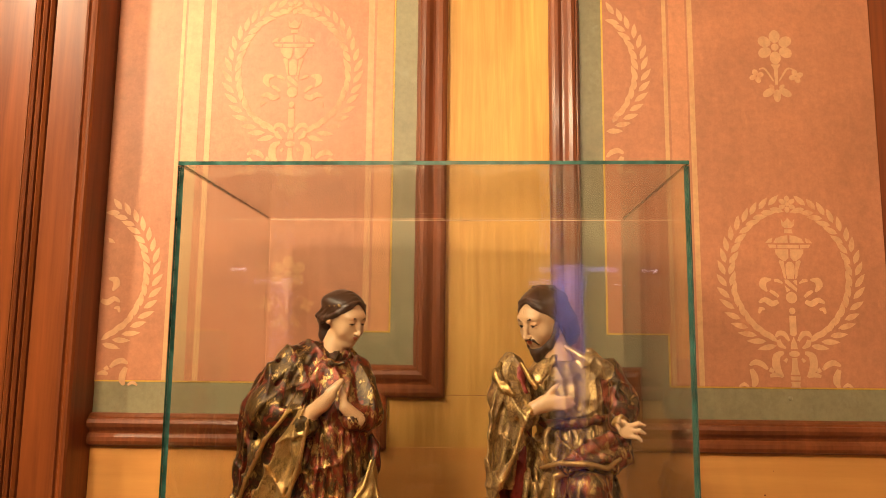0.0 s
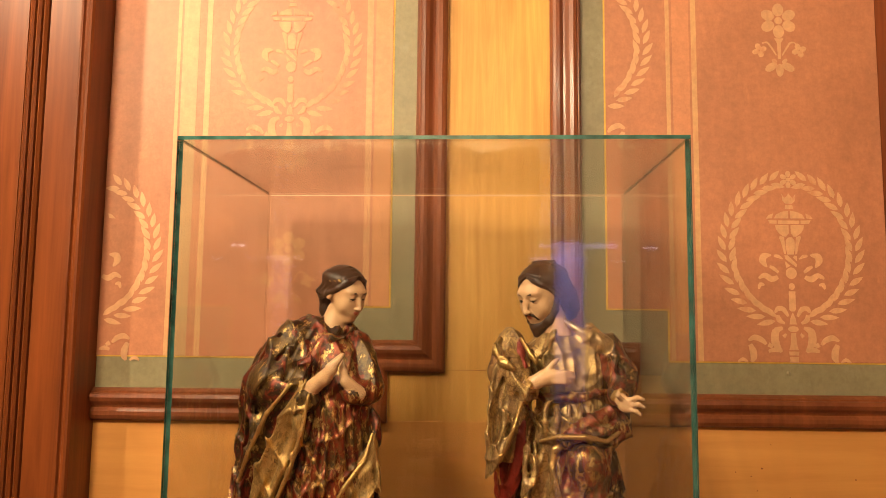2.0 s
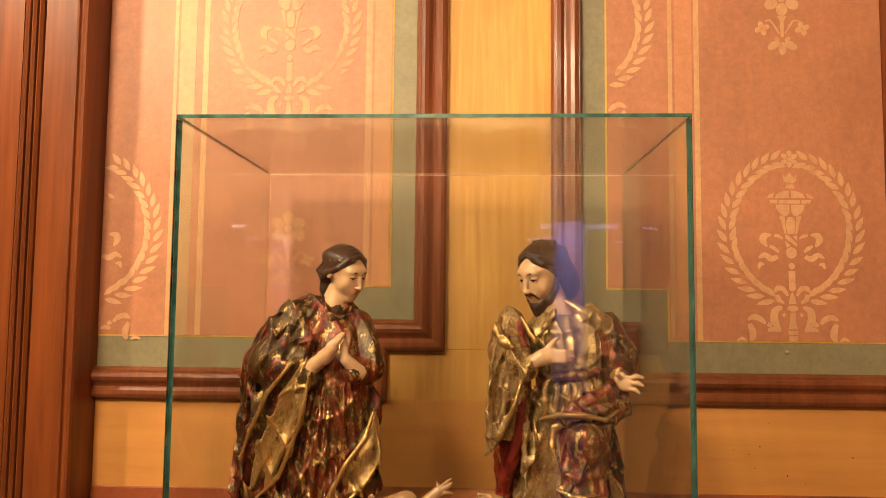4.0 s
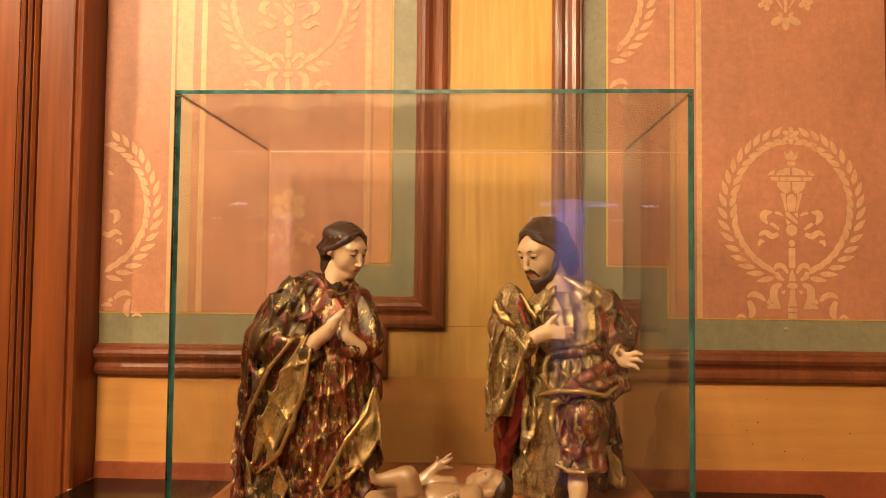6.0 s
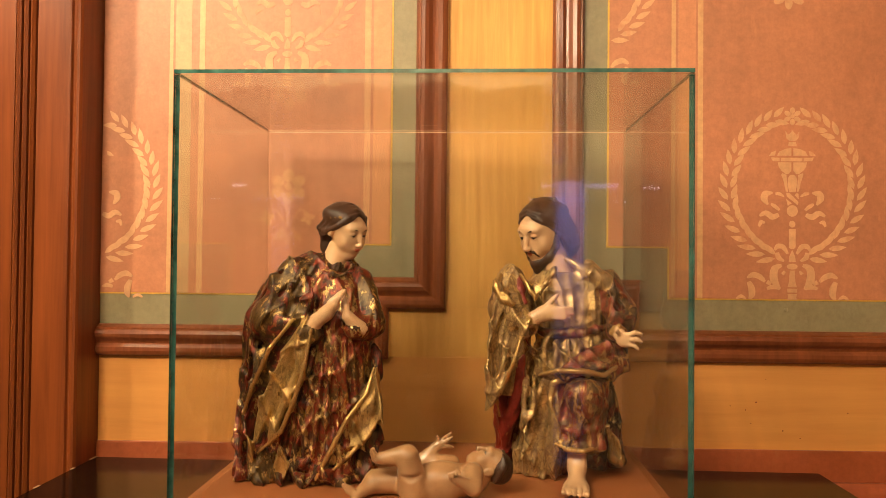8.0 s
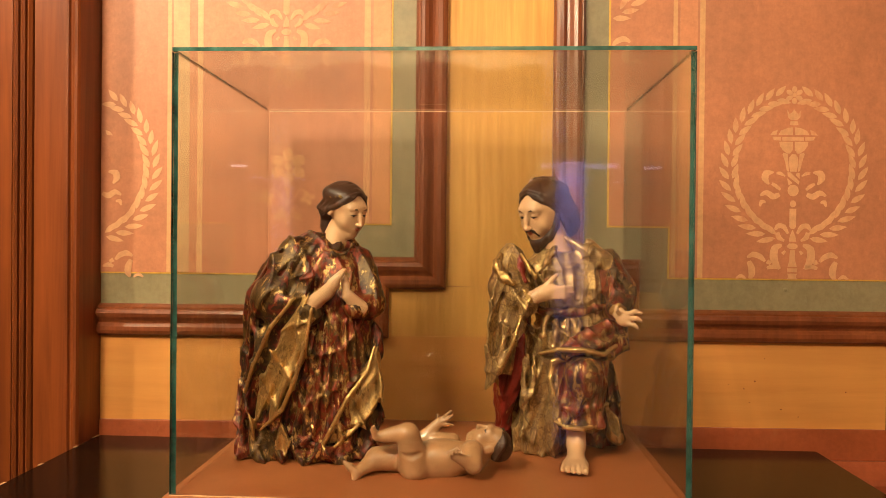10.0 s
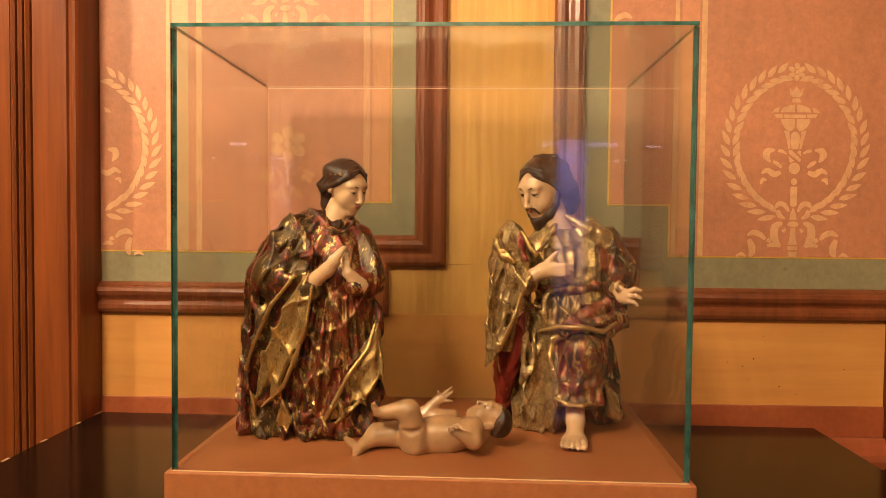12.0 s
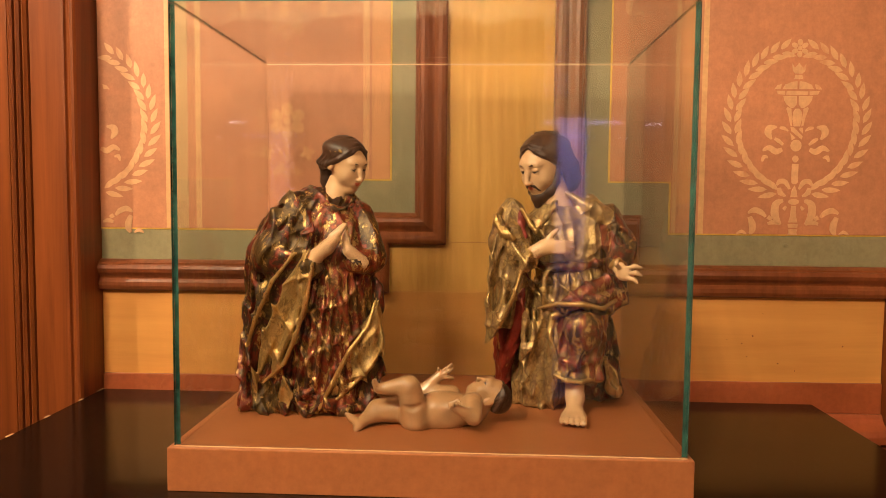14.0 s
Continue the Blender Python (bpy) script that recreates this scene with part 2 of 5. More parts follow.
stripe("painted_stripe", -0.670, -0.655, "line")
stripe("painted_stripe", 0.597, 0.608, "line")
stripe("painted_stripe", 0.615, 0.661, "strip_pink")
stripe("painted_stripe", 0.667, 0.681, "line")


bm = bmesh.new()
bmesh.ops.create_uvsphere(bm, u_segments=12, v_segments=8, radius=0.006, matrix=Matrix.Translation((0.902, -0.004, 1.312)) @ Matrix.Diagonal((1, 0.5, 1, 1)))
part("screw_cap", bm, M["grey"], wall, smooth=True)
# Small flat dark spots scattered over the right dado.
for i in range(9):
    rnd = random.Random(40 + i)
    x, z, r = rnd.uniform(0.62, 1.12), rnd.uniform(0.97, 1.15), rnd.uniform(0.0012, 0.0025)
    bm = bmesh.new()
    bmesh.ops.create_circle(bm, cap_ends=True, segments=8, radius=r, matrix=Matrix.Translation((x, -0.0045, z)) @ pose(0, 0, 0, 90))
    part("dark_spot", bm, M["mahogany"], wall)


# stencilled ornament
def leaf(bm, x, z, angle, length, width, y, keep):
    n = 5
    ca, sa = math.cos(angle), math.sin(angle)
    if not keep(x + ca * length * 0.5):
        return
    up = [(t, width * math.sin(math.pi * t ** 0.8) ** 0.9) for t in [i / n for i in range(1, n)]]
    pts = [(0, 0)] + [(t * length, w / 2) for t, w in up] + [(length, 0)] + [(t * length, -w / 2) for t, w in reversed(up)]
    prism(bm, [(x + ca * a - sa * b, z + sa * a + ca * b) for a, b in pts], y, y + 0.002)


def blob(bm, pts, y, keep):
    if keep(sum(p[0] for p in pts) / len(pts)):
        prism(bm, pts, y, y + 0.002)


def ribbon(bm, pts, widths, y, keep):
    left, right = [], []
    for i, (x, z) in enumerate(pts):
        a, b = pts[max(0, i - 1)], pts[min(len(pts) - 1, i + 1)]
        d = Vector((b[0] - a[0], b[1] - a[1])).normalized()
        left.append((x - d.y * widths[i] / 2, z + d.x * widths[i] / 2))
        right.append((x + d.y * widths[i] / 2, z - d.x * widths[i] / 2))
    blob(bm, left + right[::-1], y, keep)


def smooth_line(pts, widths, k=4):
    """A rounder run through the given points, with its widths."""
    out, ws = [], []
    n = len(pts)
    for i in range(n - 1):
        p = [Vector(pts[max(0, min(n - 1, i + d))]) for d in (-1, 0, 1, 2)]
        for j in range(k):
            t = j / k
            v = 0.5 * (2 * p[1] + (p[2] - p[0]) * t + (2 * p[0] - 5 * p[1] + 4 * p[2] - p[3]) * t * t + (3 * p[1] - p[0] - 3 * p[2] + p[3]) * t ** 3)
            out.append((v.x, v.y))
            ws.append(widths[i] + (widths[i + 1] - widths[i]) * t)
    return out + [tuple(pts[-1])], ws + [widths[-1]]


def oval(bm, x, z, rx, rz, y, keep, turn=0.0, n=12):
    ca, sa = math.cos(turn), math.sin(turn)
    ring = [(rx * math.cos(2 * math.pi * i / n), rz * math.sin(2 * math.pi * i / n)) for i in range(n)]
    blob(bm, [(x + ca * a - sa * b, z + sa * a + ca * b) for a, b in ring], y, keep)


def wreath(cx, cz, mat, keep=lambda x: True, w=0.167, h=0.190):
    rnd = random.Random(int(cx * 1000))
    bm = bmesh.new()
    n = 17
    for s in (-1, 1):
        for i in range(n):
            a = -math.pi / 2 + s * math.pi * (0.085 + 0.875 * i / n)
            x, z = cx + w * math.cos(a), cz + h * math.sin(a)
            tangent = a + s * math.pi / 2
            size = (0.049 - 0.010 * i / n) * rnd.uniform(0.92, 1.06)
            for turn in (0.47, -0.47):
                out = 0.0052 * (-s if turn > 0 else s)
                leaf(bm, x + out * math.cos(a), z + out * math.sin(a), tangent + turn + rnd.uniform(-0.06, 0.06), size, 0.0150, -0.0077 - 0.0003 * (i % 2), keep)
    for k in range(6):
        a = k * math.pi / 3 + 0.52
        oval(bm, cx + 0.015 * math.cos(a), cz + h + 0.015 * math.sin(a), 0.0085, 0.0062, -0.0090, keep, a)
    oval(bm, cx, cz + h, 0.0055, 0.0055, -0.0094, keep)

    # torch: flame, cup, bowl, stem
    def q(pts):
        blob(bm, [(cx + px, cz + pz) for px, pz in pts], -0.0085, keep)
    q([(-0.018, 0.150), (-0.012, 0.140), (-0.006, 0.144), (0.0, 0.152), (0.006, 0.144), (0.012, 0.140), (0.018, 0.150), (0.016, 0.132), (0.009, 0.125), (-0.009, 0.125), (-0.016, 0.132)])
    q([(-0.009, 0.121), (0.009, 0.121), (0.011, 0.111), (-0.011, 0.111)])
    q([(-0.003, 0.105), (-0.018, 0.103), (-0.034, 0.096), (-0.040, 0.085), (-0.003, 0.085)])
    q([(0.003, 0.105), (0.018, 0.103), (0.034, 0.096), (0.040, 0.085), (0.003, 0.085)])
    q([(-0.043, 0.098), (-0.054, 0.094), (-0.062, 0.084), (-0.046, 0.085)])
    q([(0.043, 0.098), (0.054, 0.094), (0.062, 0.084), (0.046, 0.085)])
    q([(-0.056, 0.080), (-0.034, 0.079), (-0.034, 0.070), (-0.052, 0.071)])
    q([(-0.030, 0.079), (0.026, 0.079), (0.026, 0.070), (-0.030, 0.070)])
    q([(0.030, 0.079), (0.056, 0.080), (0.052, 0.071), (0.030, 0.070)])
    for s in (-1, 1):
        q([(s * x, z) for x, z in ((0.003, 0.067), (0.038, 0.067), (0.036, 0.056), (0.029, 0.045), (0.017, 0.036), (0.010, 0.036), (0.003, 0.045))])
        q([(s * x, z) for x, z in ((0.016, 0.034), (0.026, 0.038), (0.029, 0.034), (0.022, 0.014), (0.017, -0.010), (0.012, -0.012), (0.014, 0.012))])
    q([(-0.004, 0.034), (0.004, 0.034), (0.011, 0.026), (0.012, 0.006), (0.008, -0.012), (-0.008, -0.012), (-0.012, 0.006), (-0.011, 0.026)])
    q([(-0.016, -0.014), (-0.008, -0.014), (0.016, -0.038), (0.014, -0.046), (0.006, -0.040), (-0.014, -0.024)])
    q([(0.016, -0.016), (0.016, -0.030), (0.006, -0.020), (0.010, -0.015)])
    q([(-0.016, -0.030), (-0.002, -0.042), (-0.012, -0.048)])
    oval(bm, cx, cz - 0.062, 0.0145, 0.0155, -0.0085, keep)
    oval(bm, cx, cz - 0.097, 0.0080, 0.0090, -0.0085, keep)
    q([(-0.0085, -0.110), (0.0085, -0.110), (0.0085, -0.158), (0.004, -0.163), (-0.004, -0.163), (-0.0085, -0.158)])
    q([(0.0, -0.166), (0.007, -0.182), (0.009, -0.197), (-0.009, -0.197), (-0.007, -0.182)])
    oval(bm, cx, cz - 0.2095, 0.0140, 0.0078, -0.0085, keep)
    q([(-0.006, -0.220), (0.006, -0.220), (0.008, -0.250), (0.012, -0.264), (-0.012, -0.264), (-0.008, -0.250)])
    q([(-0.013, -0.268), (0.013, -0.268), (0.012, -0.278), (-0.012, -0.278)])
    q([(-0.012, -0.282), (0.012, -0.282), (0.010, -0.291), (0.013, -0.297), (-0.013, -0.297), (-0.010, -0.291)])
    for s in (-1, 1):
        def rb(pts, ws):
            line, wide = smooth_line([(cx + s * px, cz + pz) for px, pz in pts], ws)
            ribbon(bm, line, wide, -0.0086 - 0.0002 * (s > 0), keep)
        # fluttering ribbon ends beside the stem
        rb([(0.022, -0.024), (0.034, -0.017), (0.044, -0.016)], [0.003, 0.009, 0.006])
        rb([(0.052, -0.014), (0.070, -0.017), (0.074, -0.030), (0.064, -0.046)], [0.004, 0.018, 0.018, 0.004])
        rb([(0.034, -0.060), (0.046, -0.050), (0.056, -0.044)], [0.006, 0.010, 0.006])
        rb([(0.036, -0.072), (0.052, -0.078), (0.070, -0.068), (0.086, -0.076)], [0.010, 0.016, 0.014, 0.005])
        rb([(0.072, -0.094), (0.082, -0.092), (0.087, -0.104)], [0.004, 0.011, 0.004])
        # bow at the foot of the wreath, with its tails
        rb([(0.012, -0.176), (0.024, -0.158), (0.038, -0.156), (0.046, -0.166)], [0.005, 0.013, 0.013, 0.005])
        rb([(0.040, -0.173), (0.036, -0.186), (0.022, -0.195)], [0.010, 0.013, 0.005])
        rb([(0.028, -0.206), (0.046, -0.216), (0.048, -0.244), (0.033, -0.270)], [0.007, 0.019, 0.021, 0.007])
        rb([(0.019, -0.222), (0.026, -0.230)], [0.005, 0.009])
        rb([(0.038, -0.268), (0.052, -0.264), (0.066, -0.268)], [0.005, 0.012, 0.007])
        rb([(0.056, -0.256), (0.066, -0.250)], [0.008, 0.012])
        rb([(0.072, -0.250), (0.084, -0.238), (0.102, -0.232), (0.118, -0.240)], [0.006, 0.014, 0.015, 0.005])
        rb([(0.114, -0.250), (0.107, -0.268), (0.106, -0.284), (0.112, -0.296)], [0.010, 0.018, 0.017, 0.006])
        rb([(0.122, -0.296), (0.134, -0.289), (0.147, -0.296)], [0.004, 0.010, 0.004])
    bmesh.ops.recalc_face_normals(bm, faces=bm.faces)
    part("stencilled_wreath", bm, mat, wall)


def flower(cx, cz, mat):
    keep = lambda x: True
    y = -0.0078
    bm = bmesh.new()
    # blossom of rounded petals about a small disc
    for k in range(6):
        a = math.pi / 2 + k * math.pi / 3
        oval(bm, cx + 0.033 * math.cos(a), cz + 0.048 + 0.031 * math.sin(a), 0.0185, 0.0150, y - 0.0002 * (k % 2), keep, a, 14)
    oval(bm, cx, cz + 0.048, 0.0105, 0.0105, y - 0.0006, keep)
    # stem, side scrolls and buds, and a spray of leaves below
    blob(bm, [(cx - 0.013, cz - 0.002), (cx + 0.013, cz - 0.002), (cx + 0.005, cz - 0.016), (cx + 0.004, cz - 0.060), (cx - 0.004, cz - 0.060), (cx - 0.005, cz - 0.016)], y, keep)
    for s in (-1, 1):
        line, wide = smooth_line([(cx + s * 0.008, cz - 0.050), (cx + s * 0.020, cz - 0.030), (cx + s * 0.032, cz - 0.014), (cx + s * 0.046, cz - 0.016)], [0.003, 0.005, 0.005, 0.003])
        ribbon(bm, line, wide, y, keep)
        for k in range(4):
            a = k * math.pi / 2 + 0.35
            oval(bm, cx + s * 0.054 + 0.011 * math.cos(a), cz - 0.036 + 0.011 * math.sin(a), 0.0095, 0.0075, y - 0.0003 * (k % 2), keep, a)
        oval(bm, cx + s * 0.023, cz - 0.083, 0.0185, 0.0105, y, keep, -s * 0.55)
        oval(bm, cx + s * 0.014, cz - 0.066, 0.0080, 0.0050, y - 0.0003, keep, s * 0.6)
    oval(bm, cx, cz - 0.092, 0.0100, 0.0180, y - 0.0006, keep)
    bmesh.ops.recalc_face_normals(bm, faces=bm.faces)
    part("stencilled_flower", bm, mat, wall)


wreath(0.917, 1.637, M["stencil"])
flower(0.907, 2.222, M["stencil"])
wreath(-0.432, 2.196, M["stencil_faint"])
flower(-0.425, 1.580, M["stencil_faint"])
wreath(-0.961, 1.624, M["stencil"], lambda x: x > -0.915)
wreath(0.365, 2.205, M["stencil"], lambda x: x > 0.45)


# door casings on both sides, with reeds
def casing(name, x0, s, label):
    """x0: the edge beside the painted panel; s: the way it runs from there."""
    root = tagged(new(name), label, "door casing", kind="structure")
    prof = [(0, 0), (0, 0.112), (0.004, 0.120), (0.010, 0.123), (0.016, 0.121), (0.020, 0.114), (0.024, 0.113), (0.027, 0.120), (0.032, 0.122), (0.112, 0.122),
            (0.114, 0.096), (0.118, 0.095), (0.121, 0.117), (0.127, 0.124), (0.133, 0.119), (0.136, 0.093), (0.139, 0.119), (0.145, 0.124), (0.151, 0.119),
            (0.154, 0.093), (0.157, 0.119), (0.163, 0.124), (0.169, 0.119), (0.172, 0.093), (0.177, 0.110), (0.180, 0.086), (0.186, 0.084), (0.188, 0)]
    bm = bmesh.new()
    rings = [[bm.verts.new((x0 + s * o, -h, z)) for o, h in prof] for z in (0.0, 0.8, 1.6, 2.4, TOP)]
    k = len(prof)
    for a, b in zip(rings, rings[1:]):
        for j in range(k):
            bm.faces.new((a[j], a[(j + 1) % k], b[(j + 1) % k], b[j]))
    bmesh.ops.recalc_face_normals(bm, faces=bm.faces)
    part("reeded_board", bm, M["casing"], root)
    return root


casing("trim_door_casing", -0.932, -1, "reeded red-stained wooden door casing beside painted panel")
casing("trim_door_casing", 1.172, 1, "reeded red-stained wooden door casing beside painted panel")
door = tagged(new("door_1"), "closed red-brown wooden door in reeded casing", "door", kind="structure")
solid("stile", (-1.30, -0.088, 0), (-1.122, -0.05, TOP), M["casing"], door, 0.002)
solid("panel", (-2.59, -0.07, 0), (-1.302, -0.05, TOP), M["casing"], door, 0.002)
door2 = tagged(new("door_2"), "closed red-brown wooden door in reeded casing", "door", kind="structure")
solid("stile", (1.362, -0.088, 0), (1.54, -0.05, TOP), M["casing"], door2, 0.002)
solid("panel", (1.542, -0.07, 0), (2.79, -0.05, TOP), M["casing"], door2, 0.002)

# the far side of the room: plaster wall, a scalloped curtain, and a tall narrow gap to daylight
BACK = -4.55
far_wall = tagged(new("wall_south"), "cream plaster wall with a narrow bright opening", "wall", kind="structure")
solid("wall_piece", (-2.6, BACK - 0.15, 0), (0.49, BACK, TOP), M["plaster"], far_wall)
solid("wall_piece", (0.71, BACK - 0.15, 0), (2.8, BACK, TOP), M["plaster"], far_wall)
solid("lintel", (0.49, BACK - 0.15, 2.02), (0.71, BACK, TOP), M["plaster"], far_wall)
tagged(solid("backdrop", (0.3, BACK - 0.32, 0), (0.8, BACK - 0.30, 2.2), M["daylight"]), "hazy blue daylight outside the opening", "daylight", kind="structure")
solid("transom_light", (0.34, BACK - 0.001, 1.955), (0.92, BACK + 0.004, 1.985), M["daylight"], far_wall)
bm = bmesh.new()
nx = 220
top, bot = [], []
for i in range(nx + 1):
    x = -2.55 + 2.93 * i / nx
    y = BACK + 0.06 + 0.03 * math.sin(x * 42) + 0.012 * math.sin(x * 97)
    z = 2.62 + 0.055 * abs(math.sin(math.pi * x / 0.66)) - 0.02 * math.sin(2.1 * x)
    top.append(bm.verts.new((x, y, z)))
    bot.append(bm.verts.new((x, y, 0.05)))
for i in range(nx):
    bm.faces.new((bot[i], bot[i + 1], top[i + 1], top[i]))
curtain = part("curtain", bm, M["curtain"], smooth=True)
thick = curtain.modifiers.new("thickness", "SOLIDIFY")
thick.thickness = 0.008
tagged(curtain, "dark red-brown curtain with a scalloped top", "curtain")


def unseen_ceiling_lamp(x, y, r):
    root = tagged(new("unseen_ceiling_lamp"), "unseen lit round ceiling lamp with a brass rim", "lamp", "ceiling lamps")
    root.location = (x, y, TOP)
    bm = bmesh.new()
    bmesh.ops.create_cone(bm, cap_ends=True, segments=32, radius1=r + 0.04, radius2=r + 0.02, depth=0.05, matrix=Matrix.Translation((0, 0, -0.025)))
    part("rim", bm, M["casing"], root)
    bm = bmesh.new()
    bmesh.ops.create_cone(bm, cap_ends=True, segments=32, radius1=r, radius2=r + 0.01, depth=0.012, matrix=Matrix.Translation((0, 0, -0.0565)))
    part("diffuser", bm, M["lamp"], root)


def wall_light(x, y):
    """A slim lit tube in a shallow dark tray on the far wall."""
    root = tagged(new("wall_light"), "slim white lit tube light on the far wall", "lamp", "tube lights")
    solid("tray", (x - 0.09, y - 0.02, 1.935), (x + 0.09, y, 1.975), M["ebony"], root, 0.003)
    bm = bmesh.new()
    bmesh.ops.create_cone(bm, cap_ends=True, segments=12, radius1=0.007, radius2=0.007, depth=0.11, matrix=Matrix.Translation((x, y + 0.01, 1.955)) @ pose(0, 0, 0, 0, 90))
    part("tube", bm, M["tube"], root)


wall_light(1.14, BACK + 0.02)
wall_light(-1.72, BACK + 0.125)
unseen_ceiling_lamp(-1.15, -2.4, 0.40)
# Invented fixtures for the added front fill and far wash.
unseen_ceiling_lamp(0.9, -3.0, 0.25)
unseen_ceiling_lamp(-0.4, -3.7, 0.15)

def spot_lamp():
    root = tagged(new("spot_lamp"), "small black spotlight hanging from the ceiling on a rod", "lamp")
    aim = look(KEY, AIM)
    bm = bmesh.new()
    bmesh.ops.create_cone(bm, cap_ends=False, segments=32, radius1=0.095, radius2=0.07, depth=0.16, matrix=aim @ Matrix.Translation((0, 0, 0.075)))
    bmesh.ops.create_cone(bm, cap_ends=True, segments=32, radius1=0.07, radius2=0.03, depth=0.03, matrix=aim @ Matrix.Translation((0, 0, 0.17)))
    part("shade", bm, M["ebony"], root)
    bm = bmesh.new()
    top = aim @ Vector((0, 0, 0.17))
    bmesh.ops.create_cone(bm, cap_ends=True, segments=12, radius1=0.008, radius2=0.008, depth=TOP - top.z, matrix=Matrix.Translation((top.x, top.y, (TOP + top.z) / 2)))
    part("rod", bm, M["ebony"], root)


spot_lamp()

# ---- chest and display case ----
CASE = pose(-0.0206, -0.7001, 0.98, 0, 0, -1.686)
W, D, H, PH = 0.90, 0.5714, 0.783, 0.078


def chest():
    root = tagged(new("chest"), "low black lacquered wooden chest against the wall", "chest")
    root.matrix_world = CASE @ pose(0.015, 0.27, -PH - 0.902)
    w, d0, d1 = 0.945, -0.42, 0.391
    solid("top", (-w, d0, 0.862), (w, d1, 0.902), M["ebony"], root, 0.004)
    solid("body", (-w + 0.03, d0 + 0.03, 0.09), (w - 0.03, d1 - 0.02, 0.862), M["ebony"], root, 0.003)
    solid("plinth", (-w + 0.015, d0 + 0.015, 0.0), (w - 0.015, d1 - 0.02, 0.09), M["ebony"], root, 0.004)
    for i in (-1, 0, 1):
        dr = solid("drawer_front", (i * 0.59 - 0.28, d0 + 0.012, 0.60), (i * 0.59 + 0.28, d0 + 0.03, 0.84), M["ebony"], root, 0.004)
        bm = bmesh.new()
        bmesh.ops.create_uvsphere(bm, u_segments=16, v_segments=10, radius=0.016, matrix=Matrix.Translation((i * 0.59, d0, 0.72)))
        part("knob", bm, M["mahogany"], dr, smooth=True)
    for y, l in ((0.36, 0.030), (0.27, 0.014), (0.12, 0.018), (-0.02, 0.022), (-0.16, 0.012)):
        solid("chipped_edge", (-w - 0.0008, y, 0.8975), (-w + 0.006, y + l, 0.9024), M["beige"], root, 0.0, "pale chip in the lacquered edge")
    return root


chest()


def pane(name, lo, hi, thin, root, green="xz"):
    """A sheet of glass; its four narrow sides show green."""
    bm = bmesh.new()
    box(bm, lo, hi)
    bm.normal_update()
    for f in bm.faces:
        n = f.normal
        f.material_index = int(any((n.y < -0.5) if a == "f" else abs(n["xyz".index(a)]) > 0.5 for a in green))
    ob = part(name, bm, [M["glass"], M["rim"]], root)
    return ob


def display_case():
    root = tagged(new("display_case"), "frameless glass display case on a red-brown painted plinth", "display case")
    root.matrix_world = CASE
    o, t = 0.010, 0.0078
    w = W / 2
    solid("plinth", (-w - o, -o, -PH), (w + o, D + o, 0.0), M["base"], root, 0.0015, "red-brown painted wooden plinth")
    pane("front_pane", (-w, 0.0, 0.001), (w, t, H - t), "y", root, "x")
    pane("back_pane", (-w, D - t, 0.001), (w, D, H - t), "y", root, "")
    pane("side_pane", (-w, t + 0.0005, 0.001), (-w + t, D - t - 0.0005, H - t), "x", root, "f")
    pane("side_pane", (w - t, t + 0.0005, 0.001), (w, D - t - 0.0005, H - t), "x", root, "f")
    # Pale strips stand in for the bright lines along the pane edges.
    pale_edge = M["pale_edge"]
    solid("pale_edge", (-w + t, D - t - 0.002, H - t - 0.0018), (w - t, D - t - 0.0004, H - t), pale_edge, root, 0.0, "thin pale line along the glass edge")
    solid("pale_edge", (-w, -0.0012, 0.0004), (w, -0.0002, 0.0022), pale_edge, root, 0.0, "thin pale line along the glass edge")
    solid("pale_edge", (-w + t, D - t - 0.0016, 0.002), (-w + t + 0.0012, D - t - 0.0004, H - t - 0.003), M["strip_pink"], root, 0.0, "thin pale line along the glass edge")
    pane("top_pane", (-w, 0.0, H - t + 0.001), (w, D, H), "z", root, "xf")


display_case()


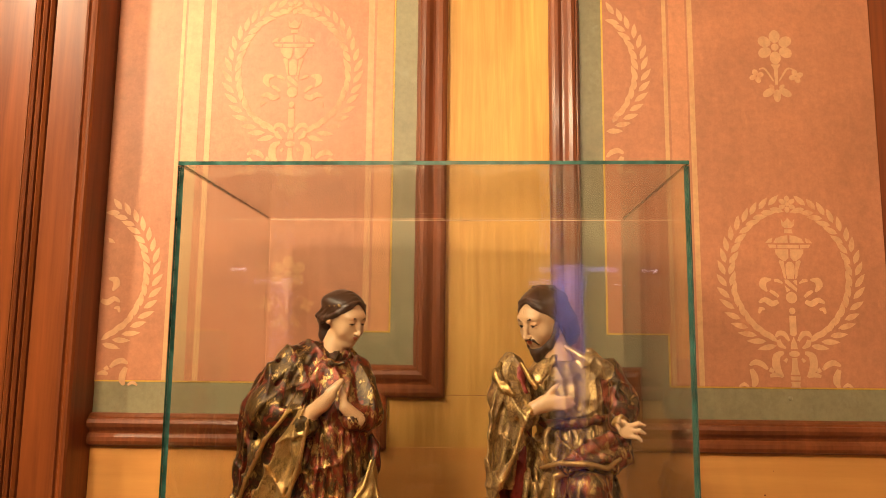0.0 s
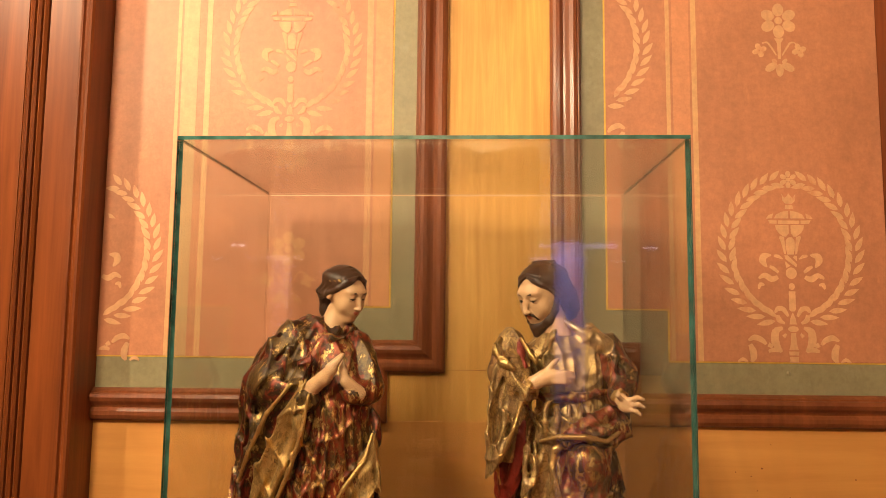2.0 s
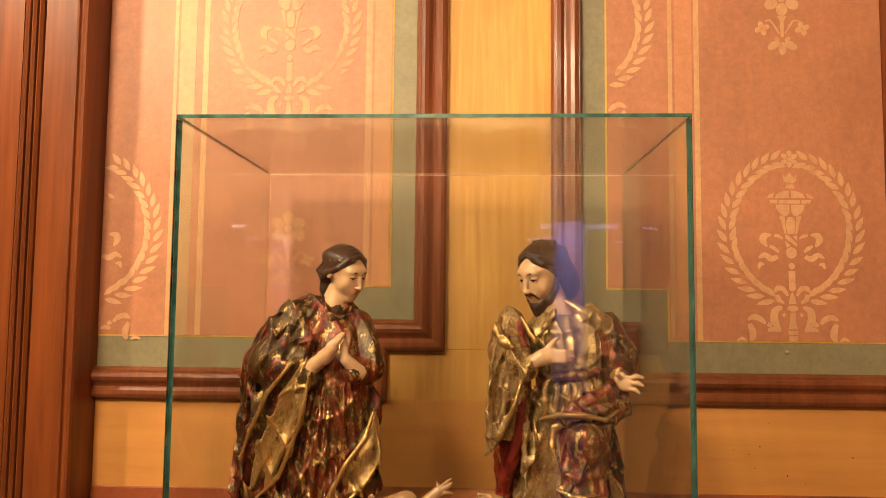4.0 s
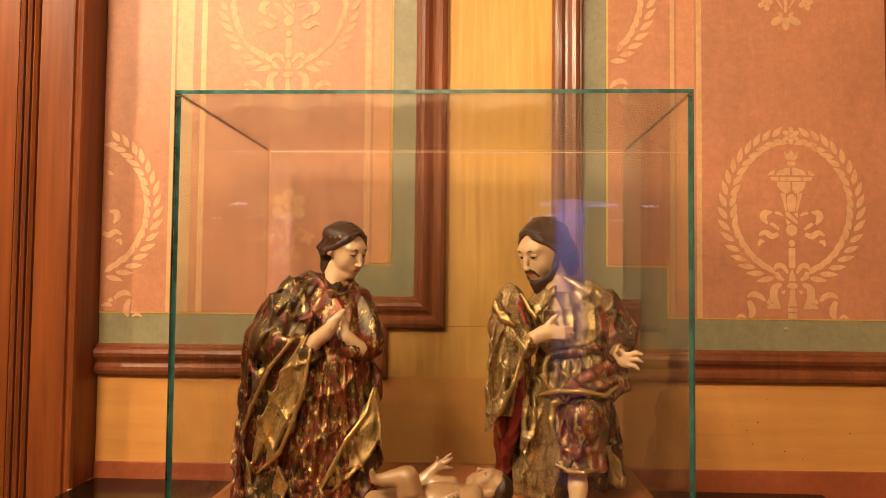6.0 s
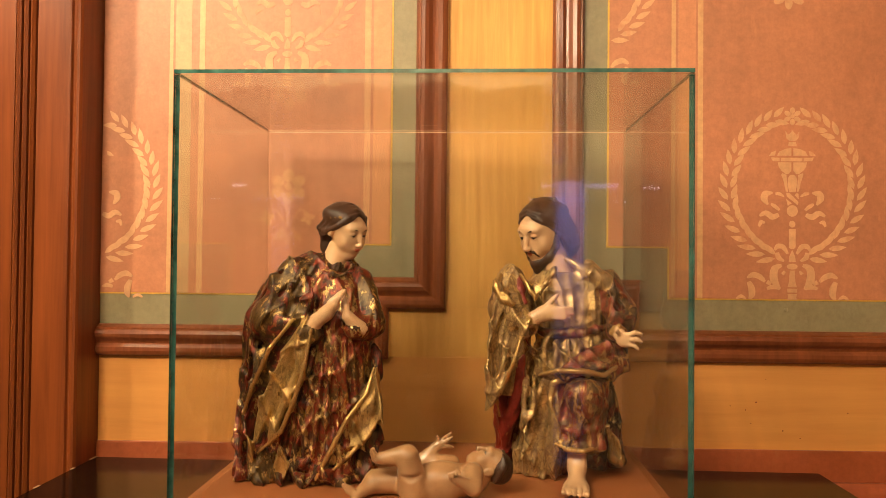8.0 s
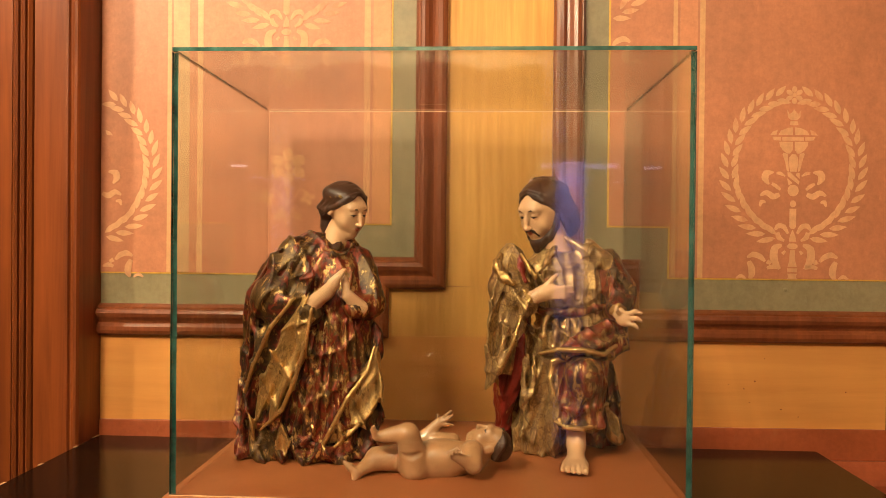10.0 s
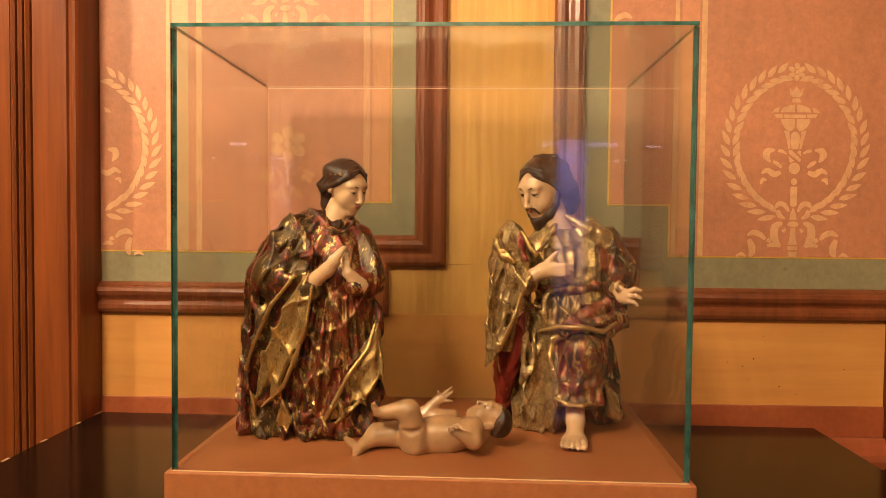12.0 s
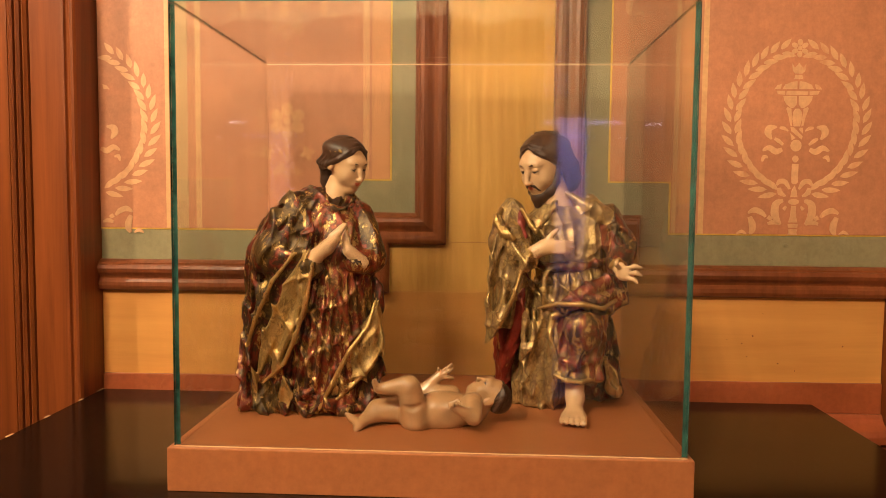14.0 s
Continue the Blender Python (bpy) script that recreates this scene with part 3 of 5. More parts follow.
# ---- carved figures ----
class Clay:
    """A block of space in which rounded shapes are melted together, group by group, and then skinned as one mesh."""

    def __init__(self, lo, hi, step):
        self.step = step
        self.lo = np.array(lo, float)
        self.n = [int((b - a) / step) + 2 for a, b in zip(lo, hi)]
        self.ax = [self.lo[i] + step * np.arange(self.n[i]) for i in range(3)]
        self.groups = []
        self.f = {}
        self.m = Matrix()
        self.q = Matrix.Identity(3)
        self.s = 1.0

    def place(self, centre=(0, 0, 0), front=(0, -1, 0), up=(0, 0, 1), size=1.0):
        """From here on shapes are given in a frame of their own: its front is -y."""
        f = Vector(front).normalized()
        u = Vector(up)
        u = (u - f * u.dot(f)).normalized()
        x = u.cross(f)
        self.q = Matrix((x, -f, u)).transposed()
        self.s = size
        self.m = Matrix.Translation(centre) @ self.q.to_4x4() @ Matrix.Scale(size, 4)

    def field(self, g):
        if g not in self.f:
            self.groups.append(g)
            self.f[g] = np.full(self.n, 0.06, np.float32)
        return self.f[g]

    def window(self, lo, hi):
        s = []
        for i in range(3):
            a = int((lo[i] - self.lo[i]) / self.step)
            b = int((hi[i] - self.lo[i]) / self.step) + 2
            s.append(slice(max(0, a), max(0, min(self.n[i], b))))
        x = self.ax[0][s[0]][:, None, None]
        y = self.ax[1][s[1]][None, :, None]
        z = self.ax[2][s[2]][None, None, :]
        return tuple(s), x, y, z

    def join(self, g, s, d, k):
        f = self.field(g)
        a = f[s]
        if k < 0:
            k = -k
            h = np.maximum(k - np.abs(a + d), 0) / k
            f[s] = np.maximum(a, -d) + h * h * k / 4
        else:
            h = np.maximum(k - np.abs(a - d), 0) / k
            f[s] = np.minimum(a, d) - h * h * k / 4

    def limb(self, g, a, ra, b, rb, k=0.008):
        a, b = np.array(self.m @ Vector(a)), np.array(self.m @ Vector(b))
        ra, rb, k = ra * self.s, rb * self.s, k * self.s
        m = max(ra, rb) + abs(k) + 0.015
        s, x, y, z = self.window(np.minimum(a, b) - m, np.maximum(a, b) + m)
        d = b - a
        h = np.clip(((x - a[0]) * d[0] + (y - a[1]) * d[1] + (z - a[2]) * d[2]) / max(1e-9, d @ d), 0, 1)
        dist = np.sqrt((x - a[0] - h * d[0]) ** 2 + (y - a[1] - h * d[1]) ** 2 + (z - a[2] - h * d[2]) ** 2)
        self.join(g, s, dist - (ra + (rb - ra) * h), k)

    def fold(self, g, pts, rs, k=0.010):
        for (a, b), (ra, rb) in zip(zip(pts, pts[1:]), zip(rs, rs[1:])):
            self.limb(g, a, ra, b, rb, k)

    def egg(self, g, c, r, turn=(0, 0, 0), k=0.008):
        c, r, k = self.m @ Vector(c), [v * self.s for v in r], k * self.s
        m = max(r) + abs(k) + 0.015
        s, x, y, z = self.window([v - m for v in c], [v + m for v in c])
        q = (self.q @ Euler([radians(t) for t in turn]).to_matrix()).transposed()
        p = [(x - c[0]) * q[i][0] + (y - c[1]) * q[i][1] + (z - c[2]) * q[i][2] for i in range(3)]
        e = np.sqrt(sum((p[i] / r[i]) ** 2 for i in range(3)))
        self.join(g, s, (e - 1) * min(r), k)

    def gown(self, g, rows, pleats=0, depth=0.0, twist=0.0, k=0.010, shift=0.0):
        """rows from bottom to top: height, centre x, centre y, half width, half depth."""
        rows = sorted(rows)
        zs = [r[0] for r in rows]
        m = 0.03
        s, x, y, z = self.window((min(r[1] - r[3] for r in rows) - m, min(r[2] - r[4] for r in rows) - m, zs[0] - m),
                                 (max(r[1] + r[3] for r in rows) + m, max(r[2] + r[4] for r in rows) + m, zs[-1] + m))
        cx, cy, rx, ry = (np.interp(z, zs, [r[i] for r in rows]) for i in (1, 2, 3, 4))
        u, v = (x - cx) / rx, (y - cy) / ry
        e = np.sqrt(u * u + v * v)
        if pleats:
            a = np.arctan2(u, -v)
            span = (zs[-1] - z) / (zs[-1] - zs[0])
            bend = 0.8 * np.sin(19 * z + 2 * a + shift) + 0.4 * np.sin(41 * z - 3 * a)
            wave = 2.4 * (1 - np.abs(np.sin(pleats * 0.5 * a + 0.5 * twist * z + bend + shift))) ** 1.6 - 0.9
            wave = wave + 0.5 * np.sin(pleats * 1.7 * a - twist * 1.6 * z + 1.3 + shift)
            e = e - depth * (0.35 + 0.65 * span) * wave
        d = (e - 1) * np.minimum(rx, ry)
        d = np.maximum(d, np.maximum(zs[0] - z, z - zs[-1]))
        self.join(g, s, d, k)

    def crease(self, names, amp):
        """Sharp carved creases over the cloth, mostly upright and slightly wandering."""
        x, y, z = self.ax[0][:, None, None], self.ax[1][None, :, None], self.ax[2][None, None, :]
        a = 1 - np.abs(np.sin(46 * x + 15 * z + 21 * y + 1.5 * np.sin(16 * z + 7 * x) + 0.6 * np.sin(27 * z)))
        b = 1 - np.abs(np.sin(34 * x - 30 * z + 14 * y + 1.2 * np.sin(23 * x + 9 * z) + 2.0))
        w = (amp * (1.6 * a ** 3 + 1.1 * b ** 4 - 0.62)).astype(np.float32)
        for g in names:
            self.f[g] = self.f[g] - w

    def skin(self):
        names = self.groups
        stack = np.stack([self.f[g] for g in names])
        f = stack.min(0)
        pick = stack.argmin(0)
        inside = f < 0
        n = np.array(self.n) - 1
        count = np.zeros(n, np.int8)
        pos = np.zeros((*n, 3), np.float32)
        corners = [(i, j, k) for i in (0, 1) for j in (0, 1) for k in (0, 1)]

        def cut(c):
            return tuple(slice(c[i], c[i] + n[i]) for i in range(3))
        for c in corners:
            for ax in range(3):
                if c[ax] == 0:
                    e = list(c)
                    e[ax] = 1
                    fa, fb = f[cut(c)], f[cut(e)]
                    cross = (fa < 0) != (fb < 0)
                    t = np.where(cross, fa / np.where(cross, fa - fb, 1), 0)
                    count += cross
                    for i in range(3):
                        pos[..., i] += cross * (c[i] + (t if i == ax else 0))
        used = count > 0
        ids = np.full(n, -1, np.int64)
        ids[used] = np.arange(used.sum())
        cells = np.argwhere(used)
        verts = self.lo + self.step * (cells + pos[used] / count[used][:, None])
        faces, slots = [], []
        for ax in range(3):
            b, c = (ax + 1) % 3, (ax + 2) % 3
            lo = [slice(1, n[i]) for i in range(3)]
            lo[ax] = slice(0, n[ax])
            hi = list(lo)
            hi[ax] = slice(1, n[ax] + 1)
            a0, a1 = inside[tuple(lo)], inside[tuple(hi)]
            w = np.argwhere(a0 != a1)
            start = np.array([0 if i == ax else 1 for i in range(3)])
            w = w + start
            sign = inside[tuple(w.T)]

            def cell(db, dc):
                q = w.copy()
                q[:, b] -= db
                q[:, c] -= dc
                return ids[tuple(q.T)]
            quad = np.stack([cell(0, 0), cell(1, 0), cell(1, 1), cell(0, 1)], 1)
            quad[~sign] = quad[~sign][:, ::-1]
            faces.append(quad)
            p = w.copy()
            p[~sign, ax] += 1
            slots.append(pick[tuple(p.T)])
        return verts, np.concatenate(faces), np.concatenate(slots), names


def face(c, beard=False, infant=False):
    """A carved head, one unit high from chin to crown, in the frame set by place()."""
    k = 0.06
    c.egg("skin", (0, 0.08, 0.12), (0.36, 0.42, 0.38), k=k)
    c.egg("skin", (0, -0.10, -0.08), (0.285, 0.30, 0.36), k=k)
    c.egg("skin", (0, -0.25, -0.40), (0.12, 0.12, 0.10), k=0.12)
    c.egg("skin", (0, -0.325, 0.13), (0.20, 0.08, 0.08), k=0.10)
    for s in (-1, 1):
        r = 0.13 if infant else 0.10
        c.egg("skin", (s * 0.165, -0.24, -0.15), (r, r, r + 0.02), k=0.10)
        c.egg("skin", (s * 0.13, -0.42, 0.035), (0.085, 0.055, 0.05), k=-0.05)
        c.egg("white", (s * 0.128, -0.318, 0.028), (0.066, 0.062, 0.056), k=0.01)
        c.egg("ink", (s * 0.128, -0.362, 0.020), (0.034, 0.030, 0.034), k=0.01)
        c.egg("skin", (s * 0.130, -0.322, 0.052), (0.078, 0.070, 0.042), (0, s * 8, 0), k=0.015)
        c.egg("skin", (s * 0.128, -0.318, -0.010), (0.072, 0.062, 0.030), k=0.015)
        c.fold("ink", [(s * 0.070, -0.382, 0.020), (s * 0.130, -0.386, 0.030), (s * 0.190, -0.350, 0.014)], [0.006, 0.010, 0.007], 0.003)
        if not infant:
            c.egg("hair", (s * 0.190, 0.092, 0.222), (0.200, 0.362, 0.215), (0, s * 30, s * -12), k=0.05)
            c.fold("hair", [(s * 0.050, -0.402, 0.115), (s * 0.120, -0.395, 0.142), (s * 0.205, -0.335, 0.105)], [0.009, 0.013, 0.008], 0.004)
        c.egg("skin", (s * 0.036, -0.445, -0.155), (0.032, 0.036, 0.026), k=0.03)
        c.egg("blush", (s * 0.180, -0.262, -0.130), (0.072, 0.078, 0.072), k=0.02)
        ear = 1.35 if infant else 1.0
        c.egg("skin", (s * 0.350, 0.05, -0.03), (0.045 * ear, 0.07 * ear, 0.10 * ear), k=0.02)
        c.egg("skin", (s * (0.375 + 0.03 * ear), 0.03, -0.02), (0.025, 0.035 * ear, 0.055 * ear), k=-0.02)
    if not infant:
        c.egg("hair", (0, 0.060, 0.300), (0.30, 0.322, 0.215), k=0.05)
    c.fold("skin", [(0, -0.375, 0.09), (0, -0.42, 0.0), (0, -0.485, -0.135)], [0.034, 0.032, 0.042], 0.05)
    c.egg("skin", (0, -0.31, -0.255), (0.13, 0.10, 0.09), k=0.07)
    c.egg("lip", (0, -0.398, -0.240), (0.074, 0.034, 0.017), k=0.02)
    c.egg("lip", (0, -0.388, -0.272), (0.058, 0.036, 0.022), k=0.02)
    if beard:
        c.egg("hair", (0, -0.25, -0.46), (0.17, 0.15, 0.13), k=0.08)
        c.fold("hair", [(0, -0.31, -0.50), (0, -0.33, -0.58), (0.01, -0.32, -0.63)], [0.09, 0.06, 0.03], 0.06)
        for s in (-1, 1):
            c.fold("hair", [(s * 0.315, 0.0, -0.06), (s * 0.285, -0.08, -0.25), (s * 0.185, -0.20, -0.40), (0, -0.28, -0.46)], [0.05, 0.06, 0.075, 0.08], 0.05)
            c.fold("hair", [(s * 0.015, -0.432, -0.195), (s * 0.085, -0.405, -0.225), (s * 0.125, -0.345, -0.32)], [0.014, 0.018, 0.016], 0.02)
            c.limb("hair", (s * 0.03, -0.35, -0.60), 0.03, (s * 0.05, -0.33, -0.52), 0.045, 0.03)


def figure(name, clays, colours, label, category="statue"):
    """One mesh out of one or more blocks of clay."""
    V, F, S, base = [], [], [], 0
    order = list(colours)
    for c in clays:
        v, f, s, names = c.skin()
        V.append(v)
        F.append(f + base)
        S.append(np.array([order.index(g) for g in names])[s])
        base += len(v)
    V, F, S = np.concatenate(V), np.concatenate(F), np.concatenate(S)
    me = bpy.data.meshes.new(name)
    me.from_pydata(V.tolist(), [], F.tolist())
    for g in order:
        me.materials.append(colours[g])
    me.polygons.foreach_set("material_index", S.astype(np.int32))
    me.shade_smooth()
    me.update()
    ob = new(name, me)
    ob.matrix_world = CASE
    return tagged(ob, label, category)


def gilded(name, stops, scale, gold_at, rough=0.3, crackle=0.0, gold=(0.56, 0.37, 0.14)):
    """Gilded and painted wood: leaf gold that shows through worn paint."""
    m, n, l, s = material(name)
    patch = noise_tex(n, l, scale, (1, 1, 0.7), 7, 0.66, 0.4)
    c = ramp(n, l, patch, stops)
    fine = noise_tex(n, l, 190, (1, 1, 1), 5, 0.7)
    scratch = noise_tex(n, l, scale * 3.2, (1, 1, 0.55), 10, 0.74, 0.25)
    g = ramp(n, l, scratch, [(gold_at - 0.03, (0, 0, 0)), (gold_at + 0.03, (1, 1, 1))])
    col = mix_col(n, l, "MIX", g, c, gold)
    if crackle:
        co = n.new("ShaderNodeTexCoord")
        v = n.new("ShaderNodeTexVoronoi")
        v.feature = "DISTANCE_TO_EDGE"
        v.inputs["Scale"].default_value = crackle
        l.new(co.outputs["Object"], v.inputs["Vector"])
        lines = ramp(n, l, v.outputs["Distance"], [(0.01, (0.2, 0.12, 0.07)), (0.06, (1, 1, 1))])
        col = mix_col(n, l, "MULTIPLY", 0.5, col, lines)
    col = mix_col(n, l, "MULTIPLY", 0.6, col, ramp(n, l, fine, [(0.3, (0.55, 0.5, 0.45)), (0.7, (1.15, 1.15, 1.1))]))
    l.new(col, s.inputs["Base Color"])
    l.new(ramp(n, l, scratch, [(gold_at - 0.10, (0.25, 0.25, 0.25)), (gold_at + 0.05, (0.85, 0.85, 0.85))]), s.inputs["Metallic"])
    l.new(ramp(n, l, fine, [(0.2, (rough * 0.7,) * 3), (0.8, (rough * 1.5,) * 3)]), s.inputs["Roughness"])
    dents = noise_tex(n, l, 75, (1, 1, 0.8), 4, 0.6)
    both = n.new("ShaderNodeMath")
    both.operation = "ADD"
    l.new(fine, both.inputs[0])
    l.new(dents, both.inputs[1])
    bump(n, l, s, both.outputs[0], 0.42, 0.0024)
    return m


def enamel(name, colour, rough=0.3, vary=0.12, second=None, coat=0.3):
    m, n, l, s = material(name)
    a = noise_tex(n, l, 26, (1, 1, 1), 5, 0.6, 0.3)
    lo, hi = tuple(c * (1 - vary) for c in colour), tuple(min(1, c * (1 + vary)) for c in colour)
    c = ramp(n, l, a, [(0.3, lo), (0.7, hi)])
    if second:
        b = noise_tex(n, l, 70, (1, 1, 1), 6, 0.7)
        c = mix_col(n, l, "MIX", ramp(n, l, b, [(0.62, (0, 0, 0)), (0.72, (1, 1, 1))]), c, second)
    l.new(c, s.inputs["Base Color"])
    s.inputs["Roughness"].default_value = rough
    s.inputs["Coat Weight"].default_value, s.inputs["Coat Roughness"].default_value = coat, 0.2
    bump(n, l, s, noise_tex(n, l, 120, (1, 1, 1), 4), 0.06, 0.001)
    return m


SKIN = enamel("flesh_tone_enamel", (0.60, 0.375, 0.205), 0.38, 0.08, (0.52, 0.29, 0.14))
INFANT_SKIN = enamel("aged_flesh_enamel", (0.40, 0.225, 0.108), 0.28, 0.20, (0.30, 0.125, 0.055))
WHITE = enamel("ivory_enamel", (0.55, 0.42, 0.28), 0.25)
HAIR = enamel("dark_brown_enamel", (0.050, 0.023, 0.012), 0.42, 0.35, coat=0.0)
HAIR.node_tree.nodes["Principled BSDF"].inputs["Specular IOR Level"].default_value = 0.4
INK = enamel("near_black_enamel", (0.02, 0.012, 0.008), 0.3)
LIP = enamel("rose_enamel", (0.42, 0.10, 0.06), 0.3)
BLUSH = enamel("blush_enamel", (0.56, 0.26, 0.145), 0.34)
CLOAK = gilded("umber_and_gold_estofado", [(0.34, (0.035, 0.018, 0.008)), (0.42, (0.13, 0.075, 0.022)), (0.50, (0.030, 0.016, 0.008)), (0.575, (0.22, 0.030, 0.012)), (0.63, (0.04, 0.02, 0.009))], 21, 0.575, 0.32)
LINING = gilded("gold_estofado", [(0.3, (0.20, 0.12, 0.04)), (0.5, (0.34, 0.21, 0.07)), (0.7, (0.13, 0.08, 0.028))], 15, 0.485, 0.34)
GOWN = gilded("red_and_umber_estofado", [(0.33, (0.035, 0.018, 0.008)), (0.42, (0.13, 0.072, 0.022)), (0.50, (0.24, 0.032, 0.013)), (0.56, (0.07, 0.022, 0.010)), (0.64, (0.04, 0.02, 0.009))], 23, 0.545, 0.32)
EDGE = gilded("bright_gold_edge", [(0.3, (0.30, 0.18, 0.05)), (0.6, (0.50, 0.30, 0.09))], 14, 0.40, 0.30)
LEAFY = gilded("leaf_traced_gold_estofado", [(0.3, (0.13, 0.07, 0.03)), (0.5, (0.34, 0.21, 0.085)), (0.7, (0.13, 0.045, 0.02))], 17, 0.52, 0.33, 46, (0.60, 0.42, 0.18))
CRIMSON = gilded("crimson_estofado", [(0.3, (0.06, 0.008, 0.006)), (0.55, (0.22, 0.022, 0.012)), (0.75, (0.10, 0.014, 0.008))], 13, 0.66, 0.3)


def kneeling_woman():
    body = Clay((-0.42, 0.12, -0.004), (-0.07, 0.50, 0.56), 0.0028)
    body.gown("cloak", [(0.000, -0.340, 0.300, 0.082, 0.100), (0.004, -0.336, 0.300, 0.090, 0.105), (0.088, -0.333, 0.310, 0.097, 0.110), (0.161, -0.323, 0.320, 0.096, 0.110), (0.260, -0.316, 0.320, 0.101, 0.105), (0.334, -0.305, 0.320, 0.102, 0.095), (0.397, -0.280, 0.320, 0.095, 0.080), (0.440, -0.252, 0.320, 0.076, 0.060), (0.469, -0.240, 0.320, 0.051, 0.035)],
           11, 0.10, 26, 0.01, 0.6)
    body.gown("cloak", [(0.000, -0.199, 0.340, 0.068, 0.080), (0.060, -0.197, 0.340, 0.071, 0.080), (0.148, -0.189, 0.340, 0.066, 0.075), (0.224, -0.188, 0.330, 0.054, 0.070)],
           6, 0.05, -25, 0.02, 0)
    body.gown("gown", [(0.000, -0.237, 0.285, 0.085, 0.085), (0.047, -0.240, 0.285, 0.082, 0.085), (0.157, -0.223, 0.285, 0.082, 0.085), (0.266, -0.208, 0.285, 0.073, 0.075), (0.338, -0.208, 0.285, 0.074, 0.070), (0.398, -0.214, 0.295, 0.064, 0.060), (0.429, -0.218, 0.300, 0.043, 0.045)],
           12, 0.05, 8, 0.012, 0)
    body.limb("cloak", (-0.308, 0.290, 0.422), 0.0358, (-0.332, 0.250, 0.328), 0.0488, 0.02)
    body.limb("cloak", (-0.332, 0.250, 0.328), 0.0488, (-0.254, 0.210, 0.304), 0.0294, 0.02)
    body.limb("cloak", (-0.162, 0.290, 0.412), 0.0262, (-0.133, 0.260, 0.324), 0.0304, 0.02)
    body.limb("gown", (-0.133, 0.260, 0.318), 0.0304, (-0.162, 0.210, 0.311), 0.0204, 0.015)
    body.fold("collar", [(-0.258, 0.295, 0.447), (-0.241, 0.262, 0.429), (-0.214, 0.250, 0.417), (-0.189, 0.255, 0.424), (-0.176, 0.285, 0.445)], [0.0036, 0.0047, 0.0052, 0.0047, 0.0036], k=0.006)
    body.limb("skin", (-0.248, 0.205, 0.321), 0.0169, (-0.215, 0.190, 0.346), 0.0134)
    body.limb("skin", (-0.215, 0.190, 0.346), 0.0134, (-0.199, 0.185, 0.364), 0.0122)
    body.fold("skin", [(-0.211, 0.180, 0.351), (-0.205, 0.180, 0.369), (-0.198, 0.188, 0.379)], [0.0055, 0.0051, 0.0038], k=0.003)
    body.fold("skin", [(-0.207, 0.180, 0.355), (-0.198, 0.180, 0.373), (-0.190, 0.188, 0.386)], [0.0055, 0.0051, 0.0038], k=0.003)
    body.fold("skin", [(-0.203, 0.180, 0.359), (-0.192, 0.180, 0.377), (-0.184, 0.188, 0.390)], [0.0055, 0.0051, 0.0038], k=0.003)
    body.fold("skin", [(-0.200, 0.180, 0.360), (-0.187, 0.180, 0.378), (-0.178, 0.188, 0.392)], [0.0055, 0.0051, 0.0038], k=0.003)
    body.limb("skin", (-0.149, 0.215, 0.313), 0.0147, (-0.174, 0.200, 0.339), 0.0124)
    body.fold("skin", [(-0.178, 0.196, 0.346), (-0.182, 0.196, 0.364), (-0.181, 0.200, 0.379)], [0.0052, 0.0049, 0.0038], k=0.003)
    body.fold("skin", [(-0.175, 0.196, 0.342), (-0.178, 0.196, 0.362), (-0.179, 0.200, 0.375)], [0.0052, 0.0049, 0.0038], k=0.003)
    body.fold("skin", [(-0.171, 0.196, 0.339), (-0.175, 0.196, 0.359), (-0.177, 0.200, 0.370)], [0.0052, 0.0049, 0.0038], k=0.003)
    body.egg("cloak", (-0.318, 0.229, 0.278), (0.0241, 0.0183, 0.1197), (5, 30, 0), k=0.006)
    body.egg("cloak", (-0.340, 0.216, 0.220), (0.0253, 0.0182, 0.1295), (6, 27, 0), k=0.006)
    body.egg("cloak", (-0.343, 0.199, 0.222), (0.0210, 0.0171, 0.1128), (6, 27, 0), k=-0.003)
    body.egg("lining", (-0.307, 0.198, 0.196), (0.0292, 0.0179, 0.1395), (2, 23, 0), k=0.006)
    body.egg("lining", (-0.309, 0.180, 0.199), (0.0242, 0.0168, 0.1216), (2, 23, 0), k=-0.003)
    body.egg("lining", (-0.287, 0.193, 0.192), (0.0152, 0.0112, 0.1312), (0, 21, 0), k=0.006)
    body.fold("edge", [(-0.243, 0.190, 0.314), (-0.254, 0.186, 0.244), (-0.274, 0.186, 0.176), (-0.301, 0.190, 0.112), (-0.348, 0.202, 0.068)], [0.0039, 0.0051, 0.0051, 0.0051, 0.0039], k=0.003)
    body.fold("edge", [(-0.261, 0.198, 0.324), (-0.302, 0.196, 0.267), (-0.333, 0.198, 0.184), (-0.356, 0.204, 0.113), (-0.363, 0.207, 0.070)], [0.0039, 0.0047, 0.0047, 0.0047, 0.0040], k=0.003)
    body.fold("edge", [(-0.282, 0.200, 0.333), (-0.329, 0.204, 0.275), (-0.369, 0.216, 0.192), (-0.399, 0.230, 0.107)], [0.0039, 0.0047, 0.0047, 0.0040], k=0.003)
    body.egg("cloak", (-0.372, 0.232, 0.113), (0.0242, 0.0207, 0.1058), (1, 13, 0), k=0.006)
    body.egg("cloak", (-0.361, 0.212, 0.117), (0.0200, 0.0194, 0.0921), (1, 13, 0), k=-0.003)
    body.egg("cloak", (-0.347, 0.210, 0.039), (0.0308, 0.0226, 0.0469), (-5, -19, 0), k=0.006)
    body.egg("cloak", (-0.348, 0.188, 0.045), (0.0255, 0.0212, 0.0408), (-5, -19, 0), k=-0.003)
